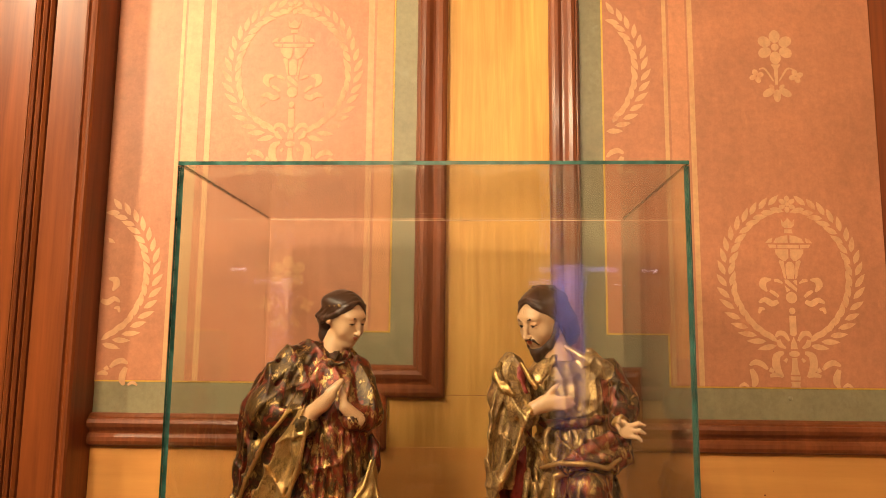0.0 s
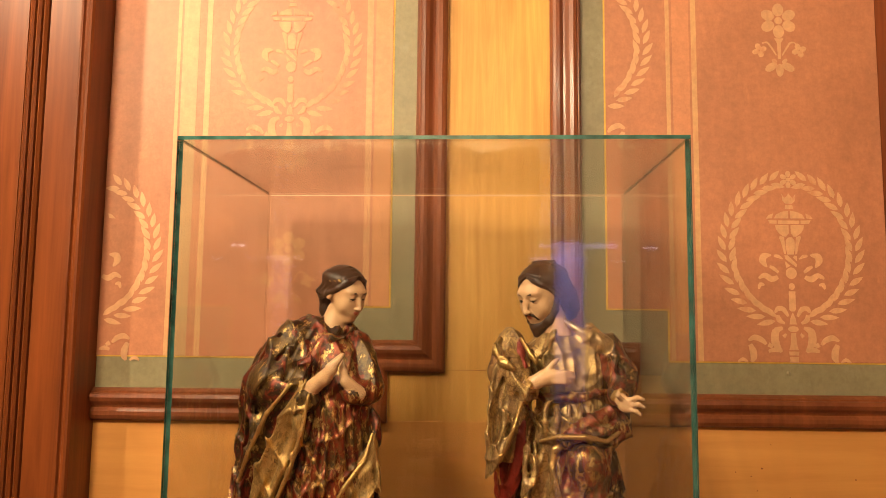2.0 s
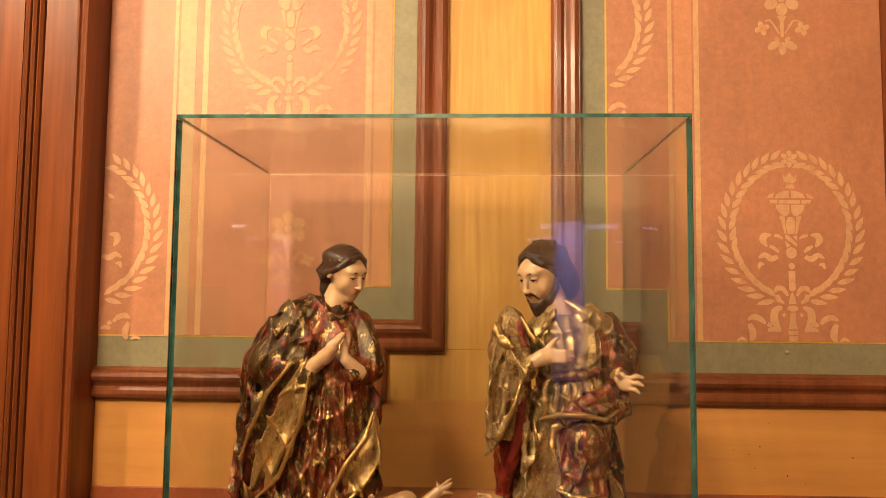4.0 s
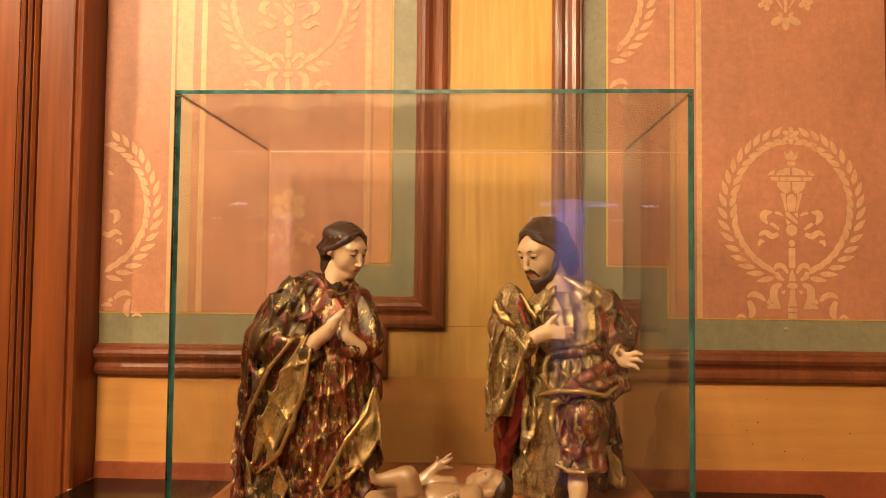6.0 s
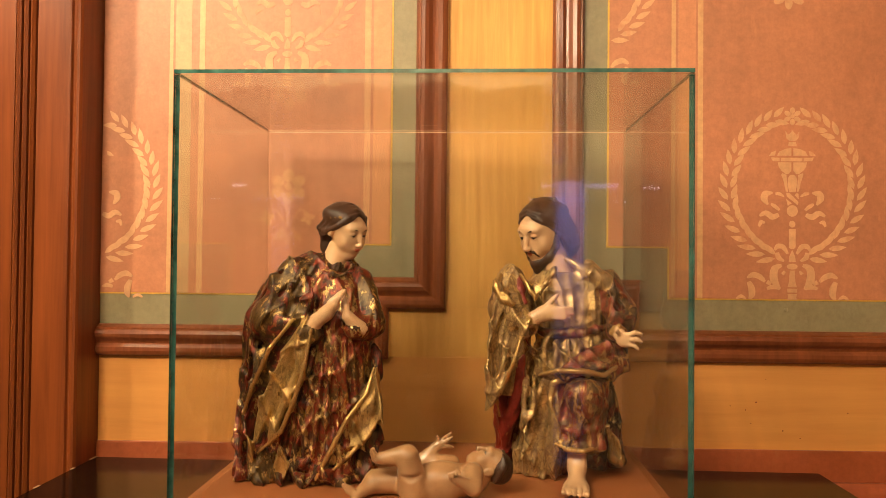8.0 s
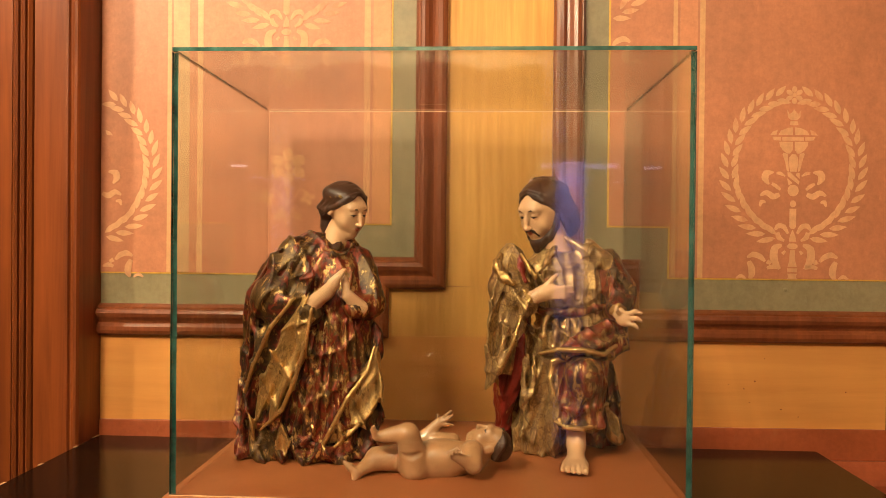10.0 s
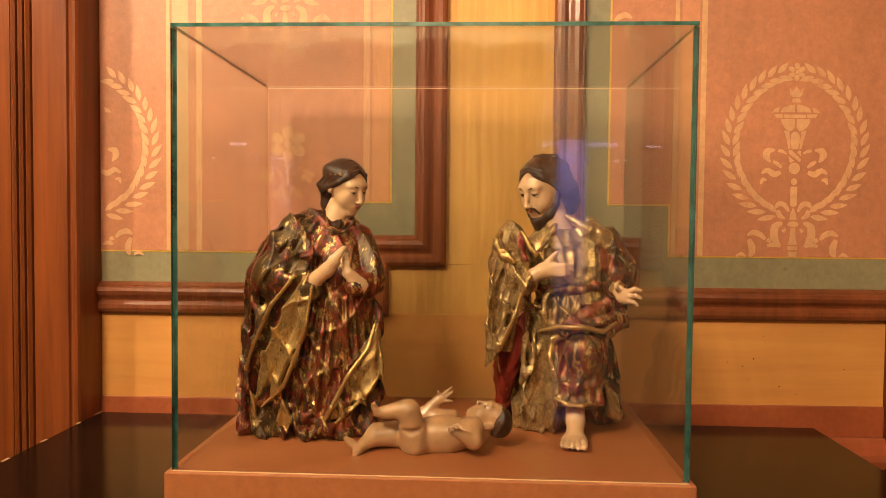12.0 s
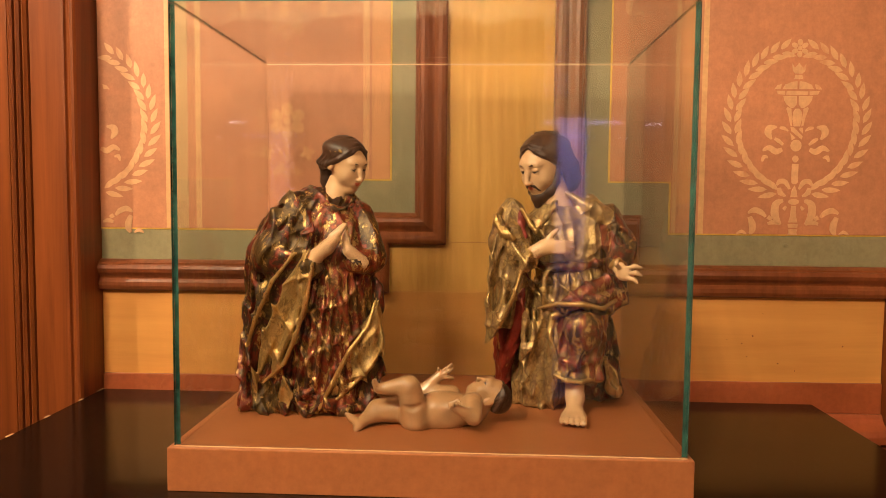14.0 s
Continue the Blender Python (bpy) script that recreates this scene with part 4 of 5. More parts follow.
    body.egg("lining", (-0.307, 0.199, 0.038), (0.0139, 0.0112, 0.0383), (0, 3, 0), k=0.006)
    body.egg("lining", (-0.301, 0.188, 0.041), (0.0116, 0.0106, 0.0336), (0, 3, 0), k=-0.003)
    body.fold("cloak", [(-0.292, 0.275, 0.452), (-0.334, 0.255, 0.411), (-0.366, 0.250, 0.340), (-0.382, 0.255, 0.268)], [0.0071, 0.0105, 0.0105, 0.0082], k=0.014)
    body.fold("cloak", [(-0.270, 0.260, 0.441), (-0.299, 0.235, 0.400), (-0.313, 0.220, 0.354)], [0.0058, 0.0081, 0.0068], k=0.012)
    body.egg("lining", (-0.162, 0.228, 0.126), (0.0199, 0.0137, 0.1176), (-14, 27, 0), k=0.006)
    body.egg("lining", (-0.154, 0.214, 0.129), (0.0165, 0.0129, 0.1029), (-14, 27, 0), k=-0.003)
    body.egg("lining", (-0.138, 0.230, 0.118), (0.0242, 0.0160, 0.0633), (-13, 23, 0), k=0.006)
    body.egg("lining", (-0.140, 0.215, 0.121), (0.0201, 0.0151, 0.0552), (-13, 23, 0), k=-0.003)
    body.egg("cloak", (-0.137, 0.246, 0.055), (0.0216, 0.0162, 0.0568), (-18, 22, 0), k=0.006)
    body.egg("cloak", (-0.131, 0.231, 0.059), (0.0179, 0.0153, 0.0496), (-18, 22, 0), k=-0.003)
    body.egg("cloak", (-0.122, 0.266, 0.241), (0.0131, 0.0117, 0.0491), (-3, -11, 0), k=0.006)
    body.fold("cloak", [(-0.246, 0.175, 0.301), (-0.267, 0.172, 0.246), (-0.290, 0.172, 0.178), (-0.315, 0.176, 0.120)], [0.0071, 0.0106, 0.0123, 0.0071], k=-0.008)
    body.fold("gown", [(-0.246, 0.175, 0.301), (-0.267, 0.172, 0.246), (-0.290, 0.172, 0.178), (-0.315, 0.176, 0.120)], [0.0053, 0.0079, 0.0092, 0.0053], k=-0.008)
    body.fold("cloak", [(-0.305, 0.190, 0.378), (-0.341, 0.190, 0.321), (-0.362, 0.200, 0.252)], [0.0071, 0.0107, 0.0090], k=-0.008)
    body.fold("gown", [(-0.305, 0.190, 0.378), (-0.341, 0.190, 0.321), (-0.362, 0.200, 0.252)], [0.0054, 0.0080, 0.0067], k=-0.008)
    body.fold("cloak", [(-0.254, 0.175, 0.234), (-0.264, 0.170, 0.134), (-0.284, 0.170, 0.077)], [0.0124, 0.0176, 0.0123], k=-0.008)
    body.fold("gown", [(-0.254, 0.175, 0.234), (-0.264, 0.170, 0.134), (-0.284, 0.170, 0.077)], [0.0093, 0.0132, 0.0092], k=-0.008)
    body.fold("cloak", [(-0.134, 0.200, 0.176), (-0.151, 0.180, 0.123), (-0.174, 0.170, 0.080)], [0.0072, 0.0106, 0.0088], k=-0.008)
    body.fold("gown", [(-0.134, 0.200, 0.176), (-0.151, 0.180, 0.123), (-0.174, 0.170, 0.080)], [0.0054, 0.0080, 0.0066], k=-0.008)
    body.fold("cloak", [(-0.254, 0.195, 0.336), (-0.300, 0.196, 0.280), (-0.329, 0.198, 0.212), (-0.358, 0.212, 0.135)], [0.0067, 0.0112, 0.0112, 0.0091], k=-0.006)
    body.fold("gown", [(-0.254, 0.195, 0.336), (-0.300, 0.196, 0.280), (-0.329, 0.198, 0.212), (-0.358, 0.212, 0.135)], [0.0067, 0.0112, 0.0112, 0.0091], k=-0.006)
    body.fold("cloak", [(-0.239, 0.186, 0.291), (-0.250, 0.184, 0.227), (-0.263, 0.184, 0.165), (-0.284, 0.188, 0.091), (-0.294, 0.192, 0.047)], [0.0067, 0.0111, 0.0111, 0.0089, 0.0067], k=-0.006)
    body.fold("gown", [(-0.239, 0.186, 0.291), (-0.250, 0.184, 0.227), (-0.263, 0.184, 0.165), (-0.284, 0.188, 0.091), (-0.294, 0.192, 0.047)], [0.0067, 0.0111, 0.0111, 0.0089, 0.0067], k=-0.006)
    body.fold("cloak", [(-0.148, 0.215, 0.242), (-0.147, 0.208, 0.185), (-0.170, 0.200, 0.118), (-0.192, 0.195, 0.062)], [0.0068, 0.0113, 0.0112, 0.0090], k=-0.006)
    body.fold("gown", [(-0.148, 0.215, 0.242), (-0.147, 0.208, 0.185), (-0.170, 0.200, 0.118), (-0.192, 0.195, 0.062)], [0.0068, 0.0113, 0.0112, 0.0090], k=-0.006)
    body.fold("cloak", [(-0.372, 0.245, 0.269), (-0.382, 0.250, 0.197), (-0.391, 0.250, 0.126)], [0.0069, 0.0116, 0.0116], k=-0.006)
    body.fold("gown", [(-0.372, 0.245, 0.269), (-0.382, 0.250, 0.197), (-0.391, 0.250, 0.126)], [0.0069, 0.0116, 0.0116], k=-0.006)

    def front(x, z, lift=0.0):
        zs, cxs, rxs, cys, rys = (0.0, 0.157, 0.266), (-0.237, -0.223, -0.208), (0.085, 0.082, 0.073), (0.285, 0.285, 0.285), (0.085, 0.085, 0.075)
        cx, rx, cy, ry = (float(np.interp(z, zs, v)) for v in (cxs, rxs, cys, rys))
        u = max(-0.96, min(0.96, (x - cx) / rx))
        return (x, cy - ry * math.sqrt(1 - u * u) - lift, z)

    rnd = random.Random(7)
    for i in range(9):
        xt, xb = -0.262 + 0.0135 * i, -0.300 + 0.0215 * i + rnd.uniform(-0.004, 0.004)
        zb = rnd.uniform(0.020, 0.060)
        mid = front((xt + xb) / 2 + rnd.uniform(-0.004, 0.004), 0.16, 0.004)
        body.fold("gown", [front(xt, 0.285, 0.001), mid, front(xb, zb, 0.006)], [0.0035, 0.0065, rnd.uniform(0.008, 0.012)], k=0.010)
        gx = 0.0075
        body.fold("gown", [front(xt + gx, 0.280, 0.003), front((xt + xb) / 2 + gx * 1.2, 0.15, 0.007), front(xb + gx * 1.6, zb + 0.01, 0.008)], [0.0028, 0.0055, 0.0060], k=-0.004)
    # cloth pooled on the ground in front of the knees
    for x0, x1, z, r in ((-0.290, -0.225, 0.018, 0.013), (-0.250, -0.175, 0.030, 0.012), (-0.215, -0.150, 0.014, 0.014), (-0.285, -0.240, 0.050, 0.010), (-0.200, -0.160, 0.058, 0.009)):
        body.fold("cloak", [front(x0, z + 0.012, 0.0), front((x0 + x1) / 2, z - 0.004, 0.010), front(x1, z + 0.008, 0.0)], [r * 0.5, r, r * 0.5], k=0.008)

    body.fold("lining", [(-0.253, 0.196, 0.294), (-0.290, 0.192, 0.220), (-0.323, 0.196, 0.139), (-0.346, 0.204, 0.088)], [0.0034, 0.0067, 0.0067, 0.0034], k=-0.005)
    body.fold("lining", [(-0.246, 0.194, 0.277), (-0.265, 0.190, 0.198), (-0.295, 0.194, 0.122)], [0.0034, 0.0067, 0.0067], k=-0.005)
    body.fold("cloak", [(-0.295, 0.240, 0.411), (-0.325, 0.230, 0.365), (-0.349, 0.234, 0.306), (-0.368, 0.244, 0.234)], [0.0035, 0.0069, 0.0069, 0.0035], k=-0.005)
    body.fold("cloak", [(-0.269, 0.230, 0.412), (-0.285, 0.213, 0.368), (-0.295, 0.208, 0.343)], [0.0034, 0.0068, 0.0068], k=-0.005)
    body.fold("cloak", [(-0.323, 0.258, 0.425), (-0.355, 0.246, 0.375), (-0.379, 0.254, 0.310)], [0.0035, 0.0070, 0.0070], k=-0.005)
    body.fold("cloak", [(-0.388, 0.240, 0.175), (-0.391, 0.233, 0.106), (-0.375, 0.223, 0.027)], [0.0035, 0.0069, 0.0068], k=-0.005)
    body.fold("cloak", [(-0.352, 0.208, 0.060), (-0.342, 0.200, 0.028), (-0.331, 0.200, -0.000)], [0.0034, 0.0067, 0.0067], k=-0.005)
    body.crease(("cloak", "gown", "lining", "edge", "collar"), 0.0036)

    def sweep_fold(path, hollow, hem, dx):
        """A long hanging fold: a gilt hem, and a deep hollow beside it."""
        rs = [hollow * 0.6] + [hollow] * (len(path) - 2) + [hollow * 0.5]
        for g in ("cloak", "gown", "lining"):
            body.fold(g, [(x + dx, y - 0.004, z) for x, y, z in path], rs, k=-0.004)
        body.fold("edge", [(x, y - 0.003, z) for x, y, z in path], [hem * 0.7] + [hem] * (len(path) - 2) + [hem * 0.6], k=0.003)

    sweep_fold([(-0.243, 0.186, 0.314), (-0.254, 0.182, 0.244), (-0.274, 0.182, 0.176), (-0.301, 0.186, 0.112), (-0.348, 0.198, 0.068)], 0.014, 0.0046, 0.019)
    sweep_fold([(-0.282, 0.198, 0.333), (-0.329, 0.200, 0.275), (-0.369, 0.212, 0.192), (-0.399, 0.226, 0.107)], 0.013, 0.0046, 0.019)
    sweep_fold([(-0.122, 0.222, 0.235), (-0.135, 0.208, 0.185), (-0.172, 0.196, 0.135), (-0.205, 0.190, 0.070), (-0.232, 0.192, 0.016)], 0.012, 0.0050, -0.019)
    sweep_fold([(-0.112, 0.250, 0.150), (-0.130, 0.232, 0.100), (-0.168, 0.212, 0.062), (-0.205, 0.200, 0.030)], 0.009, 0.0044, 0.012)
    head = Clay((-0.32, 0.16, 0.36), (-0.09, 0.42, 0.60), 0.0013)
    head.limb("skin", (-0.229, 0.300, 0.423), 0.0312, (-0.213, 0.300, 0.478), 0.0228, 0.012)
    head.place((-0.196, 0.296, 0.516), (0.74, -0.58, -0.36), (-0.06, 0, 1), 0.1110)
    face(head)
    head.egg("hair", (0, 0.150, 0.165), (0.375, 0.40, 0.345), k=0.05)
    head.egg("hair", (0, 0.46, -0.12), (0.24, 0.17, 0.26), k=0.08)
    head.fold("hair", [(0, 0.50, -0.25), (-0.02, 0.42, -0.50), (-0.04, 0.34, -0.66)], [0.15, 0.12, 0.06], 0.06)
    for s in (-1, 1):
        for i in range(4):
            head.fold("hair", [(s * 0.02, -0.25 + 0.10 * i, 0.425 + 0.03 * i), (s * 0.20, -0.22 + 0.10 * i, 0.33 + 0.03 * i),
                               (s * 0.325, -0.12 + 0.11 * i, 0.14 + 0.03 * i), (s * 0.35, 0.14 + 0.08 * i, -0.08), (s * 0.22, 0.42, -0.20)],
                      [0.022, 0.036, 0.044, 0.05, 0.05], 0.03)
        head.fold("hair", [(s * 0.010, -0.255, 0.405), (s * 0.130, -0.268, 0.330), (s * 0.245, -0.190, 0.215), (s * 0.325, -0.060, 0.090), (s * 0.355, 0.10, -0.03), (s * 0.30, 0.28, -0.12)],
                  [0.012, 0.026, 0.040, 0.048, 0.060, 0.06], 0.02)
        for i in range(3):
            head.egg("clasp", (s * (0.30 + 0.03 * i), -0.10 + 0.09 * i, 0.29 - 0.03 * i), (0.045, 0.05, 0.03), (20, 0, 0), k=0.01)
    head.place()
    figure("statue", [body, head], {"cloak": CLOAK, "gown": GOWN, "lining": LINING, "collar": CLOAK, "edge": EDGE, "skin": SKIN,
                                    "hair": HAIR, "ink": INK, "lip": LIP, "white": WHITE, "blush": BLUSH, "clasp": LINING},
           "carved kneeling figure in gilded dark robes, palms together", "statue")


def kneeling_man():
    body = Clay((0.07, 0.12, -0.004), (0.46, 0.56, 0.54), 0.0028)
    body.gown("leafy", [(0.200, 0.294, 0.360, 0.089, 0.075), (0.265, 0.296, 0.360, 0.086, 0.075), (0.305, 0.296, 0.360, 0.074, 0.065), (0.352, 0.289, 0.360, 0.086, 0.070), (0.402, 0.278, 0.365, 0.094, 0.060), (0.433, 0.274, 0.370, 0.059, 0.045)],
           11, 0.045, 12, 0.012, 0)
    body.gown("leafy", [(0.000, 0.223, 0.345, 0.057, 0.060), (0.043, 0.227, 0.345, 0.065, 0.070), (0.118, 0.235, 0.345, 0.061, 0.070), (0.216, 0.244, 0.350, 0.058, 0.075), (0.266, 0.258, 0.350, 0.055, 0.070)],
           9, 0.07, 16, 0.012, 0)
    body.egg("robe", (0.297, 0.290, 0.170), (0.0453, 0.0525, 0.0549), k=0.02)
    body.gown("robe", [(0.062, 0.300, 0.290, 0.045, 0.050), (0.119, 0.303, 0.290, 0.048, 0.058), (0.177, 0.307, 0.300, 0.053, 0.070), (0.210, 0.316, 0.320, 0.054, 0.070)],
           9, 0.05, 14, 0.015, 0.4)
    body.fold("robe", [(0.255, 0.245, 0.117), (0.288, 0.232, 0.111), (0.333, 0.245, 0.116)], [0.0069, 0.0080, 0.0069], k=0.008)
    body.fold("robe", [(0.248, 0.252, 0.087), (0.289, 0.238, 0.080), (0.337, 0.252, 0.083)], [0.0047, 0.0052, 0.0047], k=0.01)
    body.gown("cloak", [(0.000, 0.357, 0.430, 0.067, 0.070), (0.052, 0.352, 0.420, 0.064, 0.075), (0.130, 0.342, 0.420, 0.055, 0.075), (0.208, 0.331, 0.420, 0.057, 0.070)],
           7, 0.06, 20, 0.012, 0)
    body.fold("cloak", [(0.372, 0.340, 0.172), (0.381, 0.340, 0.098), (0.388, 0.340, 0.030)], [0.0123, 0.0136, 0.0172], k=0.012)
    body.fold("lining", [(0.372, 0.320, 0.084), (0.376, 0.315, 0.045), (0.396, 0.330, 0.020)], [0.0073, 0.0145, 0.0061], k=0.006)
    body.egg("robe", (0.315, 0.273, 0.255), (0.0190, 0.0165, 0.0870), (-14, 63, 0), k=0.006)
    body.egg("robe", (0.330, 0.266, 0.239), (0.0117, 0.0117, 0.0632), (-16, 77, 0), k=0.006)
    body.fold("robe", [(0.389, 0.300, 0.275), (0.386, 0.295, 0.239), (0.369, 0.285, 0.224)], [0.0144, 0.0168, 0.0143], k=0.012)
    body.fold("edge", [(0.223, 0.270, 0.228), (0.266, 0.258, 0.224), (0.312, 0.255, 0.225), (0.362, 0.275, 0.218)], [0.0029, 0.0035, 0.0035, 0.0030], k=0.008)
    body.fold("edge", [(0.249, 0.250, 0.127), (0.235, 0.262, 0.171), (0.242, 0.265, 0.204), (0.278, 0.255, 0.225)], [0.0046, 0.0059, 0.0070, 0.0058], k=0.006)
    body.fold("robe", [(0.212, 0.315, 0.307), (0.252, 0.292, 0.302), (0.304, 0.290, 0.305), (0.358, 0.315, 0.316)], [0.0085, 0.0096, 0.0095, 0.0085], k=0.006)
    body.fold("leafy", [(0.228, 0.288, 0.288), (0.225, 0.278, 0.257), (0.223, 0.278, 0.227)], [0.0060, 0.0071, 0.0047], k=0.007)
    body.fold("leafy", [(0.251, 0.288, 0.288), (0.248, 0.278, 0.257), (0.246, 0.278, 0.228)], [0.0060, 0.0071, 0.0047], k=0.007)
    body.fold("leafy", [(0.275, 0.288, 0.289), (0.272, 0.278, 0.258), (0.270, 0.278, 0.228)], [0.0060, 0.0071, 0.0047], k=0.007)
    body.fold("leafy", [(0.299, 0.288, 0.289), (0.295, 0.278, 0.258), (0.293, 0.278, 0.228)], [0.0060, 0.0071, 0.0047], k=0.007)
    body.fold("leafy", [(0.323, 0.288, 0.289), (0.320, 0.278, 0.258), (0.318, 0.278, 0.229)], [0.0060, 0.0071, 0.0047], k=0.007)
    body.fold("leafy", [(0.185, 0.285, 0.214), (0.185, 0.272, 0.133), (0.180, 0.285, 0.028)], [0.0059, 0.0083, 0.0059], k=0.009)
    body.fold("leafy", [(0.204, 0.285, 0.214), (0.204, 0.272, 0.133), (0.206, 0.285, 0.029)], [0.0059, 0.0083, 0.0059], k=0.009)
    body.fold("leafy", [(0.225, 0.285, 0.214), (0.225, 0.272, 0.134), (0.237, 0.285, 0.030)], [0.0059, 0.0083, 0.0059], k=0.009)
    body.fold("leafy", [(0.246, 0.285, 0.215), (0.246, 0.272, 0.134), (0.255, 0.285, 0.030)], [0.0059, 0.0083, 0.0059], k=0.009)
    body.limb("leafy", (0.158, 0.345, 0.414), 0.0321, (0.143, 0.315, 0.354), 0.0339, 0.02)
    body.limb("leafy", (0.143, 0.315, 0.354), 0.0339, (0.191, 0.275, 0.319), 0.0236, 0.02)
    body.gown("leafy", [(0.170, 0.141, 0.325, 0.028, 0.050), (0.219, 0.148, 0.325, 0.036, 0.055), (0.280, 0.157, 0.325, 0.044, 0.055), (0.341, 0.163, 0.330, 0.040, 0.050), (0.389, 0.159, 0.340, 0.029, 0.045)],
           8, 0.08, 20, 0.016, 0)
    body.gown("crimson", [(0.011, 0.150, 0.360, 0.017, 0.030), (0.064, 0.149, 0.355, 0.020, 0.035), (0.141, 0.148, 0.345, 0.025, 0.045), (0.217, 0.160, 0.340, 0.031, 0.045)],
           4, 0.08, 10, 0.01, 0)
    body.egg("leafy", (0.121, 0.284, 0.281), (0.0147, 0.0131, 0.1194), (0, 5, 0), k=0.006)
    body.egg("leafy", (0.124, 0.272, 0.283), (0.0123, 0.0123, 0.1045), (0, 5, 0), k=-0.003)
    body.egg("leafy", (0.154, 0.265, 0.243), (0.0175, 0.0129, 0.0909), (6, 23, 0), k=0.006)
    body.egg("leafy", (0.150, 0.253, 0.244), (0.0145, 0.0122, 0.0796), (6, 23, 0), k=-0.003)
    body.egg("crimson", (0.165, 0.299, 0.160), (0.0149, 0.0144, 0.1237), (12, 10, 0), k=0.006)
    body.fold("edge", [(0.133, 0.320, 0.424), (0.124, 0.300, 0.397), (0.138, 0.278, 0.374), (0.161, 0.270, 0.366)], [0.0073, 0.0084, 0.0083, 0.0059], k=0.008)
    body.fold("edge", [(0.112, 0.280, 0.182), (0.128, 0.275, 0.161), (0.134, 0.290, 0.128)], [0.0047, 0.0047, 0.0048], k=0.006)
    body.fold("leafy", [(0.331, 0.360, 0.450), (0.355, 0.318, 0.417), (0.365, 0.305, 0.381)], [0.0112, 0.0134, 0.0084], k=0.016)
    body.fold("leafy", [(0.277, 0.350, 0.460), (0.325, 0.318, 0.429), (0.365, 0.320, 0.402)], [0.0087, 0.0109, 0.0085], k=0.016)
    body.fold("leafy", [(0.253, 0.325, 0.442), (0.231, 0.302, 0.410), (0.216, 0.298, 0.389)], [0.0049, 0.0072, 0.0060], k=0.01)
    body.fold("crimson", [(0.170, 0.325, 0.424), (0.175, 0.310, 0.393), (0.186, 0.298, 0.368)], [0.0061, 0.0073, 0.0060], k=0.012)
    body.fold("edge", [(0.181, 0.315, 0.425), (0.195, 0.290, 0.390), (0.207, 0.288, 0.380), (0.223, 0.295, 0.409)], [0.0036, 0.0036, 0.0036, 0.0036], k=0.004)
    body.limb("sleeve", (0.365, 0.340, 0.410), 0.0296, (0.386, 0.300, 0.340), 0.0300, 0.018)
    body.fold("sleeve", [(0.351, 0.310, 0.383), (0.367, 0.285, 0.392), (0.396, 0.295, 0.382)], [0.0048, 0.0071, 0.0048], k=0.01)
    body.fold("sleeve", [(0.352, 0.310, 0.364), (0.367, 0.285, 0.373), (0.396, 0.295, 0.363)], [0.0048, 0.0071, 0.0048], k=0.01)
    body.fold("sleeve", [(0.352, 0.310, 0.345), (0.367, 0.285, 0.354), (0.396, 0.295, 0.344)], [0.0048, 0.0071, 0.0048], k=0.01)
    body.limb("sleeve", (0.386, 0.300, 0.340), 0.0300, (0.371, 0.260, 0.314), 0.0211, 0.016)
    body.fold("edge", [(0.355, 0.245, 0.309), (0.372, 0.240, 0.325), (0.388, 0.250, 0.315)], [0.0046, 0.0058, 0.0046], k=0.005)
    body.limb("skin", (0.370, 0.250, 0.312), 0.0128, (0.376, 0.225, 0.300), 0.0126)
    body.egg("skin", (0.379, 0.215, 0.300), (0.0193, 0.0102, 0.0159), k=0.006)
    body.fold("skin", [(0.384, 0.210, 0.310), (0.395, 0.200, 0.316), (0.406, 0.198, 0.313)], [0.0051, 0.0045, 0.0036], k=0.003)
    body.fold("skin", [(0.386, 0.208, 0.301), (0.397, 0.198, 0.303), (0.406, 0.196, 0.298)], [0.0047, 0.0043, 0.0034], k=0.003)
    body.fold("skin", [(0.382, 0.208, 0.291), (0.393, 0.198, 0.290), (0.399, 0.196, 0.284)], [0.0045, 0.0040, 0.0034], k=0.003)
    body.fold("skin", [(0.370, 0.215, 0.307), (0.358, 0.200, 0.319), (0.359, 0.198, 0.326)], [0.0051, 0.0045, 0.0036], k=0.003)
    body.limb("skin", (0.194, 0.272, 0.331), 0.0153, (0.217, 0.265, 0.344), 0.0153)
    body.egg("skin", (0.231, 0.263, 0.349), (0.0234, 0.0117, 0.0176), (0, -10, 0), k=0.006)
    body.fold("skin", [(0.230, 0.262, 0.365), (0.241, 0.260, 0.377), (0.249, 0.264, 0.384)], [0.0059, 0.0051, 0.0040], k=0.003)
    body.fold("skin", [(0.244, 0.258, 0.356), (0.262, 0.256, 0.358), (0.279, 0.264, 0.357)], [0.0056, 0.0051, 0.0038], k=0.003)
    body.fold("skin", [(0.244, 0.258, 0.351), (0.262, 0.256, 0.352), (0.282, 0.264, 0.347)], [0.0056, 0.0051, 0.0038], k=0.003)
    body.fold("skin", [(0.244, 0.258, 0.345), (0.262, 0.256, 0.345), (0.275, 0.264, 0.338)], [0.0056, 0.0051, 0.0038], k=0.003)
    body.fold("skin", [(0.244, 0.258, 0.339), (0.262, 0.256, 0.339), (0.266, 0.264, 0.331)], [0.0056, 0.0051, 0.0038], k=0.003)
    body.fold("edge", [(0.185, 0.275, 0.348), (0.193, 0.258, 0.330), (0.208, 0.270, 0.318)], [0.0059, 0.0070, 0.0059], k=0.005)
    body.limb("robe", (0.268, 0.262, 0.160), 0.0029, (0.257, 0.243, 0.078), 0.0046, 0.012)
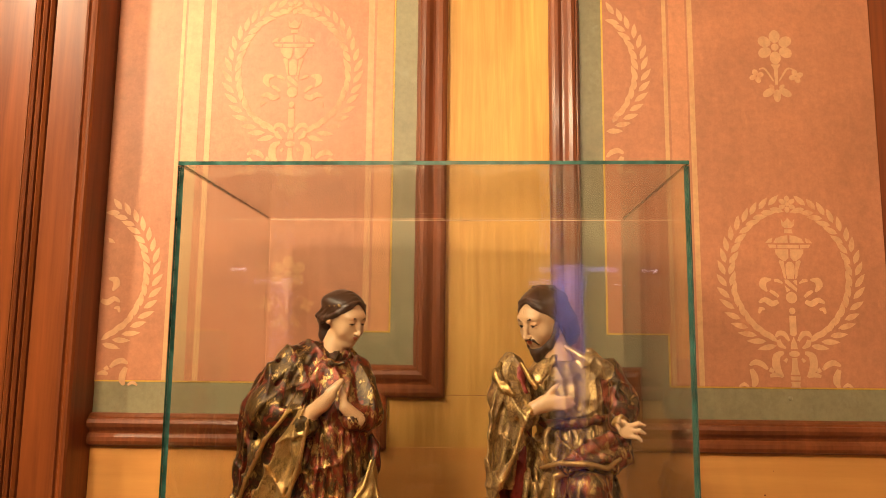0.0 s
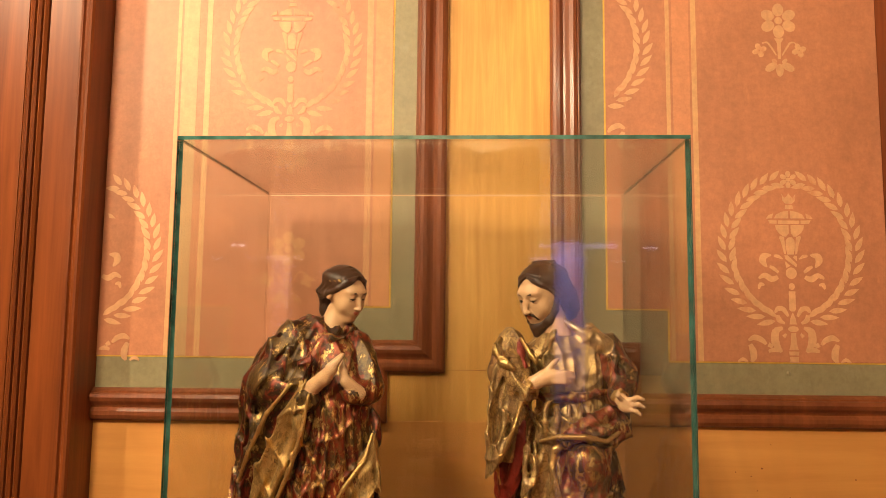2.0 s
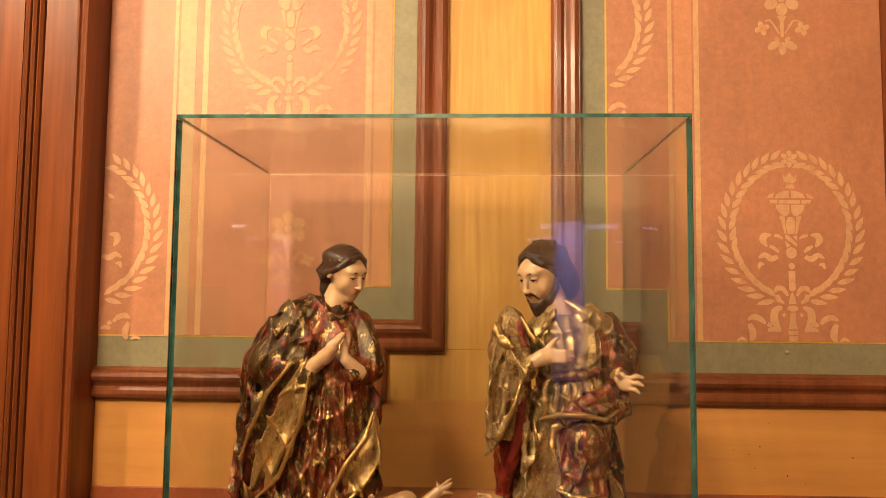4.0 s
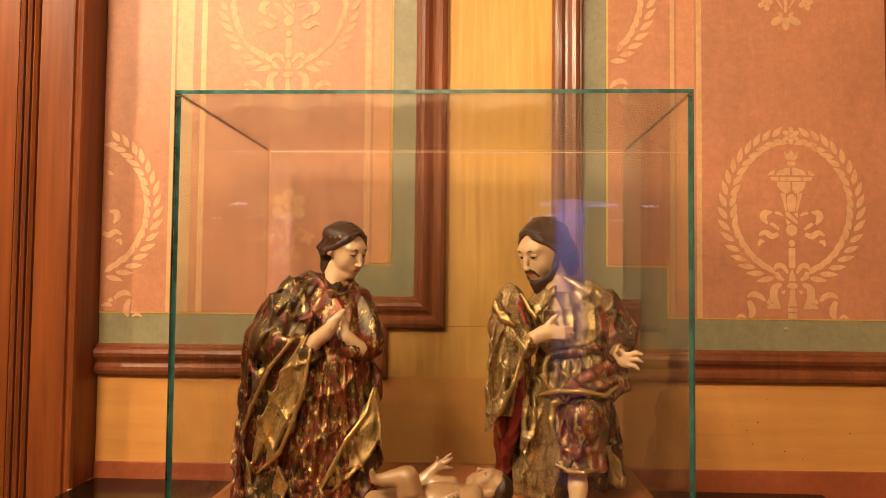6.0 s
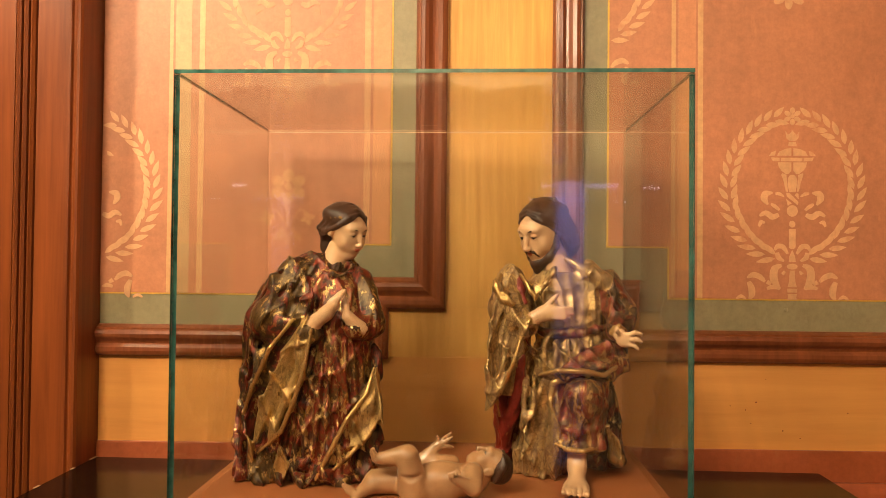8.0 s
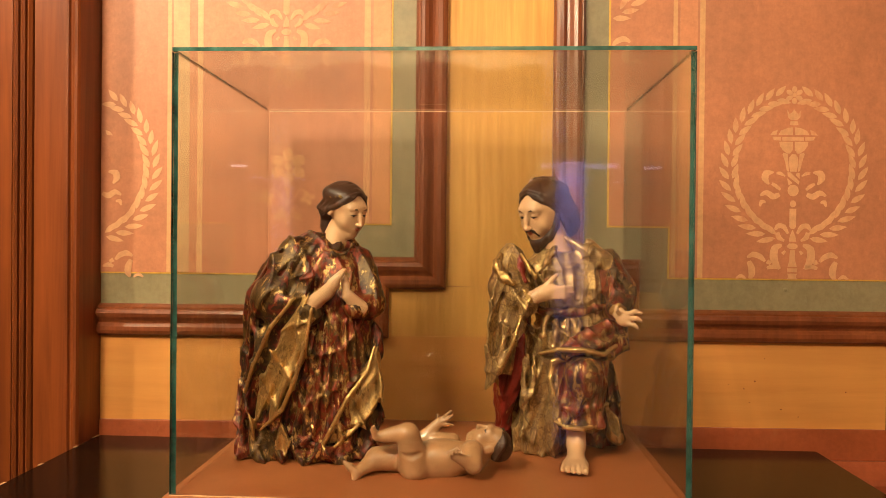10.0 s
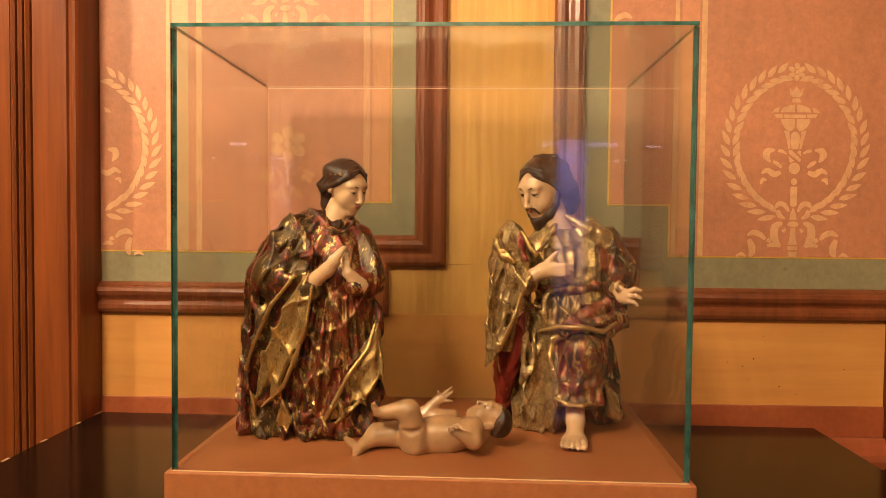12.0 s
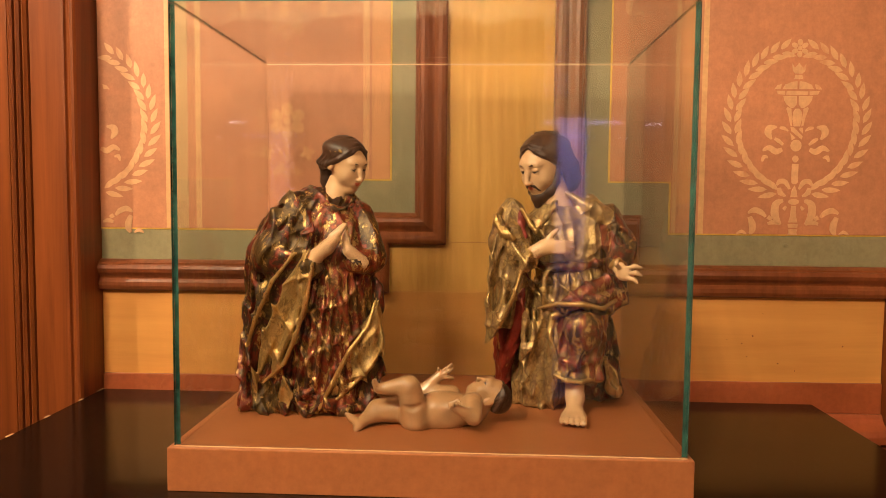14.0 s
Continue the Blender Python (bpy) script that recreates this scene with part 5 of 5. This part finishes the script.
    body.limb("robe", (0.282, 0.262, 0.160), 0.0029, (0.276, 0.243, 0.078), 0.0058, 0.012)
    body.limb("robe", (0.307, 0.262, 0.161), 0.0029, (0.301, 0.243, 0.079), 0.0052, 0.012)
    body.limb("robe", (0.326, 0.262, 0.161), 0.0029, (0.322, 0.243, 0.079), 0.0058, 0.012)
    body.limb("robe", (0.342, 0.262, 0.162), 0.0029, (0.337, 0.243, 0.080), 0.0046, 0.012)
    body.egg("robe", (0.270, 0.260, 0.165), (0.0131, 0.0117, 0.0564), (-4, 21, 0), k=0.006)
    body.egg("robe", (0.272, 0.249, 0.167), (0.0109, 0.0110, 0.0494), (-4, 21, 0), k=-0.003)
    body.egg("cloak", (0.376, 0.327, 0.130), (0.0121, 0.0122, 0.0812), (2, -9, 0), k=0.006)
    body.egg("cloak", (0.377, 0.316, 0.133), (0.0101, 0.0115, 0.0712), (2, -9, 0), k=-0.003)
    body.egg("lining", (0.377, 0.319, 0.067), (0.0106, 0.0109, 0.0522), (0, -23, 0), k=0.006)
    body.egg("lining", (0.377, 0.309, 0.070), (0.0088, 0.0103, 0.0458), (0, -23, 0), k=-0.003)
    body.egg("leafy", (0.212, 0.286, 0.115), (0.0192, 0.0167, 0.1079), (4, 15, 0), k=0.006)
    body.egg("leafy", (0.215, 0.271, 0.118), (0.0159, 0.0157, 0.0942), (4, 15, 0), k=-0.003)
    body.egg("leafy", (0.249, 0.276, 0.097), (0.0161, 0.0142, 0.0871), (2, 3, 0), k=0.006)
    body.limb("skin", (0.292, 0.280, 0.079), 0.0225, (0.292, 0.262, 0.034), 0.0176, 0.008)
    body.limb("skin", (0.292, 0.265, 0.033), 0.0188, (0.286, 0.225, 0.013), 0.0160, 0.01)
    body.egg("skin", (0.283, 0.208, 0.009), (0.0271, 0.0294, 0.0113), k=0.012)
    body.fold("skin", [(0.264, 0.200, 0.012), (0.255, 0.172, 0.014), (0.252, 0.160, 0.013)], [0.0056, 0.0051, 0.0048], k=0.0015)
    body.fold("skin", [(0.272, 0.200, 0.012), (0.265, 0.172, 0.013), (0.262, 0.160, 0.011)], [0.0056, 0.0051, 0.0048], k=0.0015)
    body.fold("skin", [(0.280, 0.200, 0.012), (0.275, 0.172, 0.012), (0.273, 0.160, 0.010)], [0.0056, 0.0051, 0.0048], k=0.0015)
    body.fold("skin", [(0.288, 0.200, 0.013), (0.286, 0.172, 0.011), (0.284, 0.160, 0.008)], [0.0056, 0.0051, 0.0048], k=0.0015)
    body.fold("skin", [(0.298, 0.200, 0.013), (0.299, 0.172, 0.012), (0.296, 0.160, 0.010)], [0.0056, 0.0051, 0.0065], k=0.0015)
    body.fold("leafy", [(0.150, 0.290, 0.379), (0.132, 0.282, 0.297), (0.119, 0.292, 0.200)], [0.0036, 0.0071, 0.0048], k=-0.005)
    body.fold("leafy", [(0.179, 0.270, 0.345), (0.160, 0.270, 0.263), (0.138, 0.280, 0.178)], [0.0035, 0.0071, 0.0047], k=-0.005)
    body.fold("leafy", [(0.199, 0.278, 0.203), (0.188, 0.276, 0.108), (0.185, 0.288, 0.016)], [0.0036, 0.0071, 0.0048], k=-0.005)
    body.fold("leafy", [(0.227, 0.270, 0.199), (0.218, 0.270, 0.110), (0.216, 0.283, 0.014)], [0.0035, 0.0071, 0.0048], k=-0.005)
    body.fold("leafy", [(0.317, 0.303, 0.417), (0.333, 0.293, 0.382), (0.340, 0.296, 0.340)], [0.0036, 0.0072, 0.0048], k=-0.005)
    body.fold("leafy", [(0.287, 0.306, 0.428), (0.298, 0.293, 0.387), (0.296, 0.296, 0.333)], [0.0036, 0.0072, 0.0048], k=-0.005)
    body.fold("sleeve", [(0.365, 0.293, 0.382), (0.379, 0.283, 0.359), (0.389, 0.283, 0.333)], [0.0036, 0.0071, 0.0048], k=-0.005)
    body.crease(("leafy", "robe", "cloak", "sleeve", "crimson", "lining", "edge"), 0.0034)
    # mantle hanging from the wrist, and the hem turned up over the knee
    for g in ("leafy", "crimson"):
        body.fold(g, [(0.196, 0.262, 0.310), (0.178, 0.258, 0.240), (0.158, 0.264, 0.170), (0.150, 0.280, 0.100)], [0.010, 0.015, 0.014, 0.008], k=-0.004)
    body.fold("edge", [(0.182, 0.258, 0.318), (0.160, 0.252, 0.245), (0.132, 0.262, 0.180), (0.122, 0.276, 0.172)], [0.0035, 0.0045, 0.0045, 0.003], k=0.003)
    body.fold("edge", [(0.214, 0.275, 0.218), (0.250, 0.248, 0.232), (0.300, 0.244, 0.232), (0.345, 0.256, 0.222), (0.378, 0.280, 0.240)], [0.0035, 0.0050, 0.0052, 0.0050, 0.0035], k=0.003)
    body.fold("edge", [(0.246, 0.246, 0.084), (0.270, 0.232, 0.076), (0.300, 0.230, 0.074), (0.334, 0.246, 0.080)], [0.003, 0.0045, 0.0045, 0.003], k=0.003)
    body.fold("robe", [(0.252, 0.258, 0.215), (0.240, 0.244, 0.170), (0.246, 0.240, 0.120), (0.254, 0.240, 0.090)], [0.006, 0.010, 0.010, 0.006], k=-0.004)
    body.egg("robe", (0.300, 0.240, 0.178), (0.034, 0.022, 0.036), k=0.014)
    head = Clay((0.13, 0.20, 0.36), (0.37, 0.52, 0.60), 0.0013)
    head.limb("skin", (0.262, 0.370, 0.422), 0.0339, (0.245, 0.365, 0.483), 0.0263, 0.012)
    head.place((0.225, 0.360, 0.521), (-0.68, -0.63, -0.40), (0.03, 0, 1), 0.1300)
    face(head, True)
    head.egg("hair", (0, 0.150, 0.165), (0.375, 0.40, 0.345), k=0.05)
    head.egg("hair", (0, 0.30, -0.10), (0.29, 0.20, 0.34), k=0.08)
    for s in (-1, 1):
        for i in range(5):
            head.fold("hair", [(s * 0.01, -0.20 + 0.10 * i, 0.435 + 0.02 * i), (s * 0.22, -0.15 + 0.10 * i, 0.35 + 0.03 * i), (s * 0.350, 0.0 + 0.08 * i, 0.14),
                               (s * 0.37, 0.13 + 0.06 * i, -0.12), (s * 0.33, 0.20 + 0.05 * i, -0.38), (s * 0.25, 0.24 + 0.04 * i, -0.56)],
                      [0.02, 0.032, 0.04, 0.055, 0.06, 0.03], 0.03)
        head.fold("hair", [(s * 0.010, -0.250, 0.400), (s * 0.125, -0.262, 0.330), (s * 0.240, -0.190, 0.225), (s * 0.320, -0.075, 0.100), (s * 0.355, 0.04, -0.05), (s * 0.36, 0.13, -0.26), (s * 0.30, 0.20, -0.48)],
                  [0.012, 0.026, 0.040, 0.046, 0.050, 0.06, 0.05], 0.02)
    head.place()
    figure("statue", [body, head], {"leafy": LEAFY, "robe": GOWN, "lining": LINING, "cloak": CLOAK, "sleeve": CLOAK, "edge": EDGE, "crimson": CRIMSON,
                                    "skin": SKIN, "hair": HAIR, "ink": INK, "lip": LIP, "white": WHITE, "blush": BLUSH},
           "carved bearded kneeling figure in gold and red robes", "statue")


def lying_infant():
    body = Clay((-0.20, 0.03, -0.004), (0.17, 0.30, 0.16), 0.0019)
    body.limb("skin", (0.081, 0.175, 0.031), 0.0298, (0.028, 0.165, 0.025), 0.0340, 0.015)
    body.limb("skin", (0.028, 0.165, 0.025), 0.0340, (-0.032, 0.155, 0.021), 0.0348, 0.015)
    body.egg("skin", (0.011, 0.160, 0.037), (0.0371, 0.0284, 0.0284), k=0.015)
    body.limb("skin", (-0.031, 0.140, 0.019), 0.0291, (-0.044, 0.125, 0.083), 0.0224, 0.006)
    body.limb("skin", (-0.046, 0.125, 0.086), 0.0202, (-0.089, 0.125, 0.080), 0.0128, 0.006)
    body.fold("skin", [(-0.092, 0.125, 0.079), (-0.102, 0.120, 0.081), (-0.109, 0.118, 0.092)], [0.0096, 0.0085, 0.0053], k=0.004)
    body.fold("skin", [(-0.105, 0.112, 0.088), (-0.110, 0.110, 0.099)], [0.0034, 0.0029], k=0.002)
    body.fold("skin", [(-0.106, 0.116, 0.090), (-0.111, 0.115, 0.095)], [0.0034, 0.0030], k=0.002)
    body.fold("skin", [(-0.107, 0.120, 0.092), (-0.112, 0.120, 0.092)], [0.0034, 0.0030], k=0.002)
    body.fold("skin", [(-0.108, 0.124, 0.094), (-0.112, 0.125, 0.088)], [0.0034, 0.0030], k=0.002)
    body.fold("skin", [(-0.109, 0.128, 0.096), (-0.113, 0.130, 0.085)], [0.0034, 0.0030], k=0.002)
    body.limb("skin", (-0.056, 0.175, 0.025), 0.0276, (-0.107, 0.160, 0.026), 0.0229, 0.008)
    body.limb("skin", (-0.109, 0.160, 0.025), 0.0207, (-0.133, 0.130, 0.013), 0.0118, 0.006)
    body.fold("skin", [(-0.133, 0.130, 0.013), (-0.140, 0.118, 0.008), (-0.143, 0.112, 0.001)], [0.0096, 0.0090, 0.0063], k=0.004)
    body.fold("skin", [(-0.138, 0.120, 0.009), (-0.153, 0.118, 0.022), (-0.162, 0.116, 0.030)], [0.0085, 0.0074, 0.0048], k=0.004)
    body.limb("skin", (0.037, 0.200, 0.052), 0.0168, (-0.022, 0.210, 0.052), 0.0158, 0.008)
    body.limb("skin", (-0.022, 0.210, 0.052), 0.0158, (0.007, 0.210, 0.083), 0.0102, 0.006)
    body.egg("skin", (0.014, 0.210, 0.088), (0.0102, 0.0079, 0.0102), k=0.004)
    body.fold("skin", [(0.016, 0.210, 0.094), (0.025, 0.208, 0.102), (0.035, 0.210, 0.110)], [0.0041, 0.0036, 0.0027], k=0.002)
    body.fold("skin", [(0.019, 0.207, 0.090), (0.029, 0.205, 0.096), (0.037, 0.207, 0.102)], [0.0041, 0.0036, 0.0027], k=0.002)
    body.fold("skin", [(0.019, 0.206, 0.084), (0.030, 0.204, 0.085), (0.038, 0.206, 0.083)], [0.0038, 0.0034, 0.0027], k=0.002)
    body.fold("skin", [(0.010, 0.208, 0.095), (0.008, 0.206, 0.103)], [0.0038, 0.0029], k=0.002)
    body.limb("skin", (0.078, 0.150, 0.049), 0.0195, (0.081, 0.115, 0.031), 0.0158, 0.008)
    body.limb("skin", (0.081, 0.115, 0.031), 0.0148, (0.054, 0.100, 0.048), 0.0094, 0.006)
    body.egg("skin", (0.047, 0.098, 0.052), (0.0094, 0.0073, 0.0083), k=0.004)
    body.fold("skin", [(0.042, 0.094, 0.057), (0.036, 0.090, 0.063), (0.037, 0.086, 0.054)], [0.0033, 0.0031, 0.0024], k=0.002)
    body.fold("skin", [(0.044, 0.094, 0.058), (0.041, 0.090, 0.065), (0.043, 0.086, 0.058)], [0.0033, 0.0031, 0.0024], k=0.002)
    body.fold("skin", [(0.046, 0.094, 0.059), (0.046, 0.090, 0.067), (0.050, 0.086, 0.062)], [0.0033, 0.0031, 0.0024], k=0.002)
    body.fold("skin", [(0.048, 0.094, 0.060), (0.051, 0.090, 0.070), (0.056, 0.086, 0.067)], [0.0033, 0.0031, 0.0024], k=0.002)
    body.limb("skin", (0.081, 0.175, 0.033), 0.0199, (0.100, 0.180, 0.050), 0.0188, 0.01)
    body.fold("skin", [(-0.011, 0.115, 0.063), (-0.001, 0.105, 0.036), (-0.003, 0.105, 0.009)], [0.0026, 0.0052, 0.0026], k=-0.006)
    body.fold("skin", [(0.016, 0.130, 0.068), (0.024, 0.115, 0.043), (0.022, 0.115, 0.010)], [0.0027, 0.0053, 0.0026], k=-0.006)
    body.fold("skin", [(-0.065, 0.100, 0.098), (-0.060, 0.095, 0.089), (-0.065, 0.100, 0.075)], [0.0026, 0.0052, 0.0026], k=-0.006)
    body.fold("skin", [(-0.017, 0.115, 0.052), (-0.036, 0.105, 0.046), (-0.053, 0.110, 0.049)], [0.0026, 0.0052, 0.0026], k=-0.006)
    body.fold("skin", [(-0.078, 0.125, 0.050), (-0.085, 0.125, 0.033), (-0.079, 0.130, 0.018)], [0.0027, 0.0053, 0.0027], k=-0.006)
    body.place((0.111, 0.183, 0.058), (-0.30, -0.17, 0.92), (0.93, 0.03, -0.10), 0.0800)
    face(body, False, True)
    body.egg("hair", (0, 0.15, 0.18), (0.385, 0.42, 0.36), k=0.05)
    for i in range(9):
        a = -1.5 + 3.0 * i / 8
        body.fold("hair", [(0.30 * math.sin(a), -0.20 * math.cos(a) + 0.02, 0.40), (0.38 * math.sin(a), 0.06, 0.30), (0.38 * math.sin(a), 0.30, 0.05)], [0.04, 0.06, 0.05], 0.03)
    body.place()
    figure("statue", [body], {"skin": INFANT_SKIN, "hair": HAIR, "ink": INK, "lip": LIP, "white": WHITE, "blush": BLUSH},
           "small carved infant figure lying on its back", "statue")


kneeling_woman()
kneeling_man()
lying_infant()
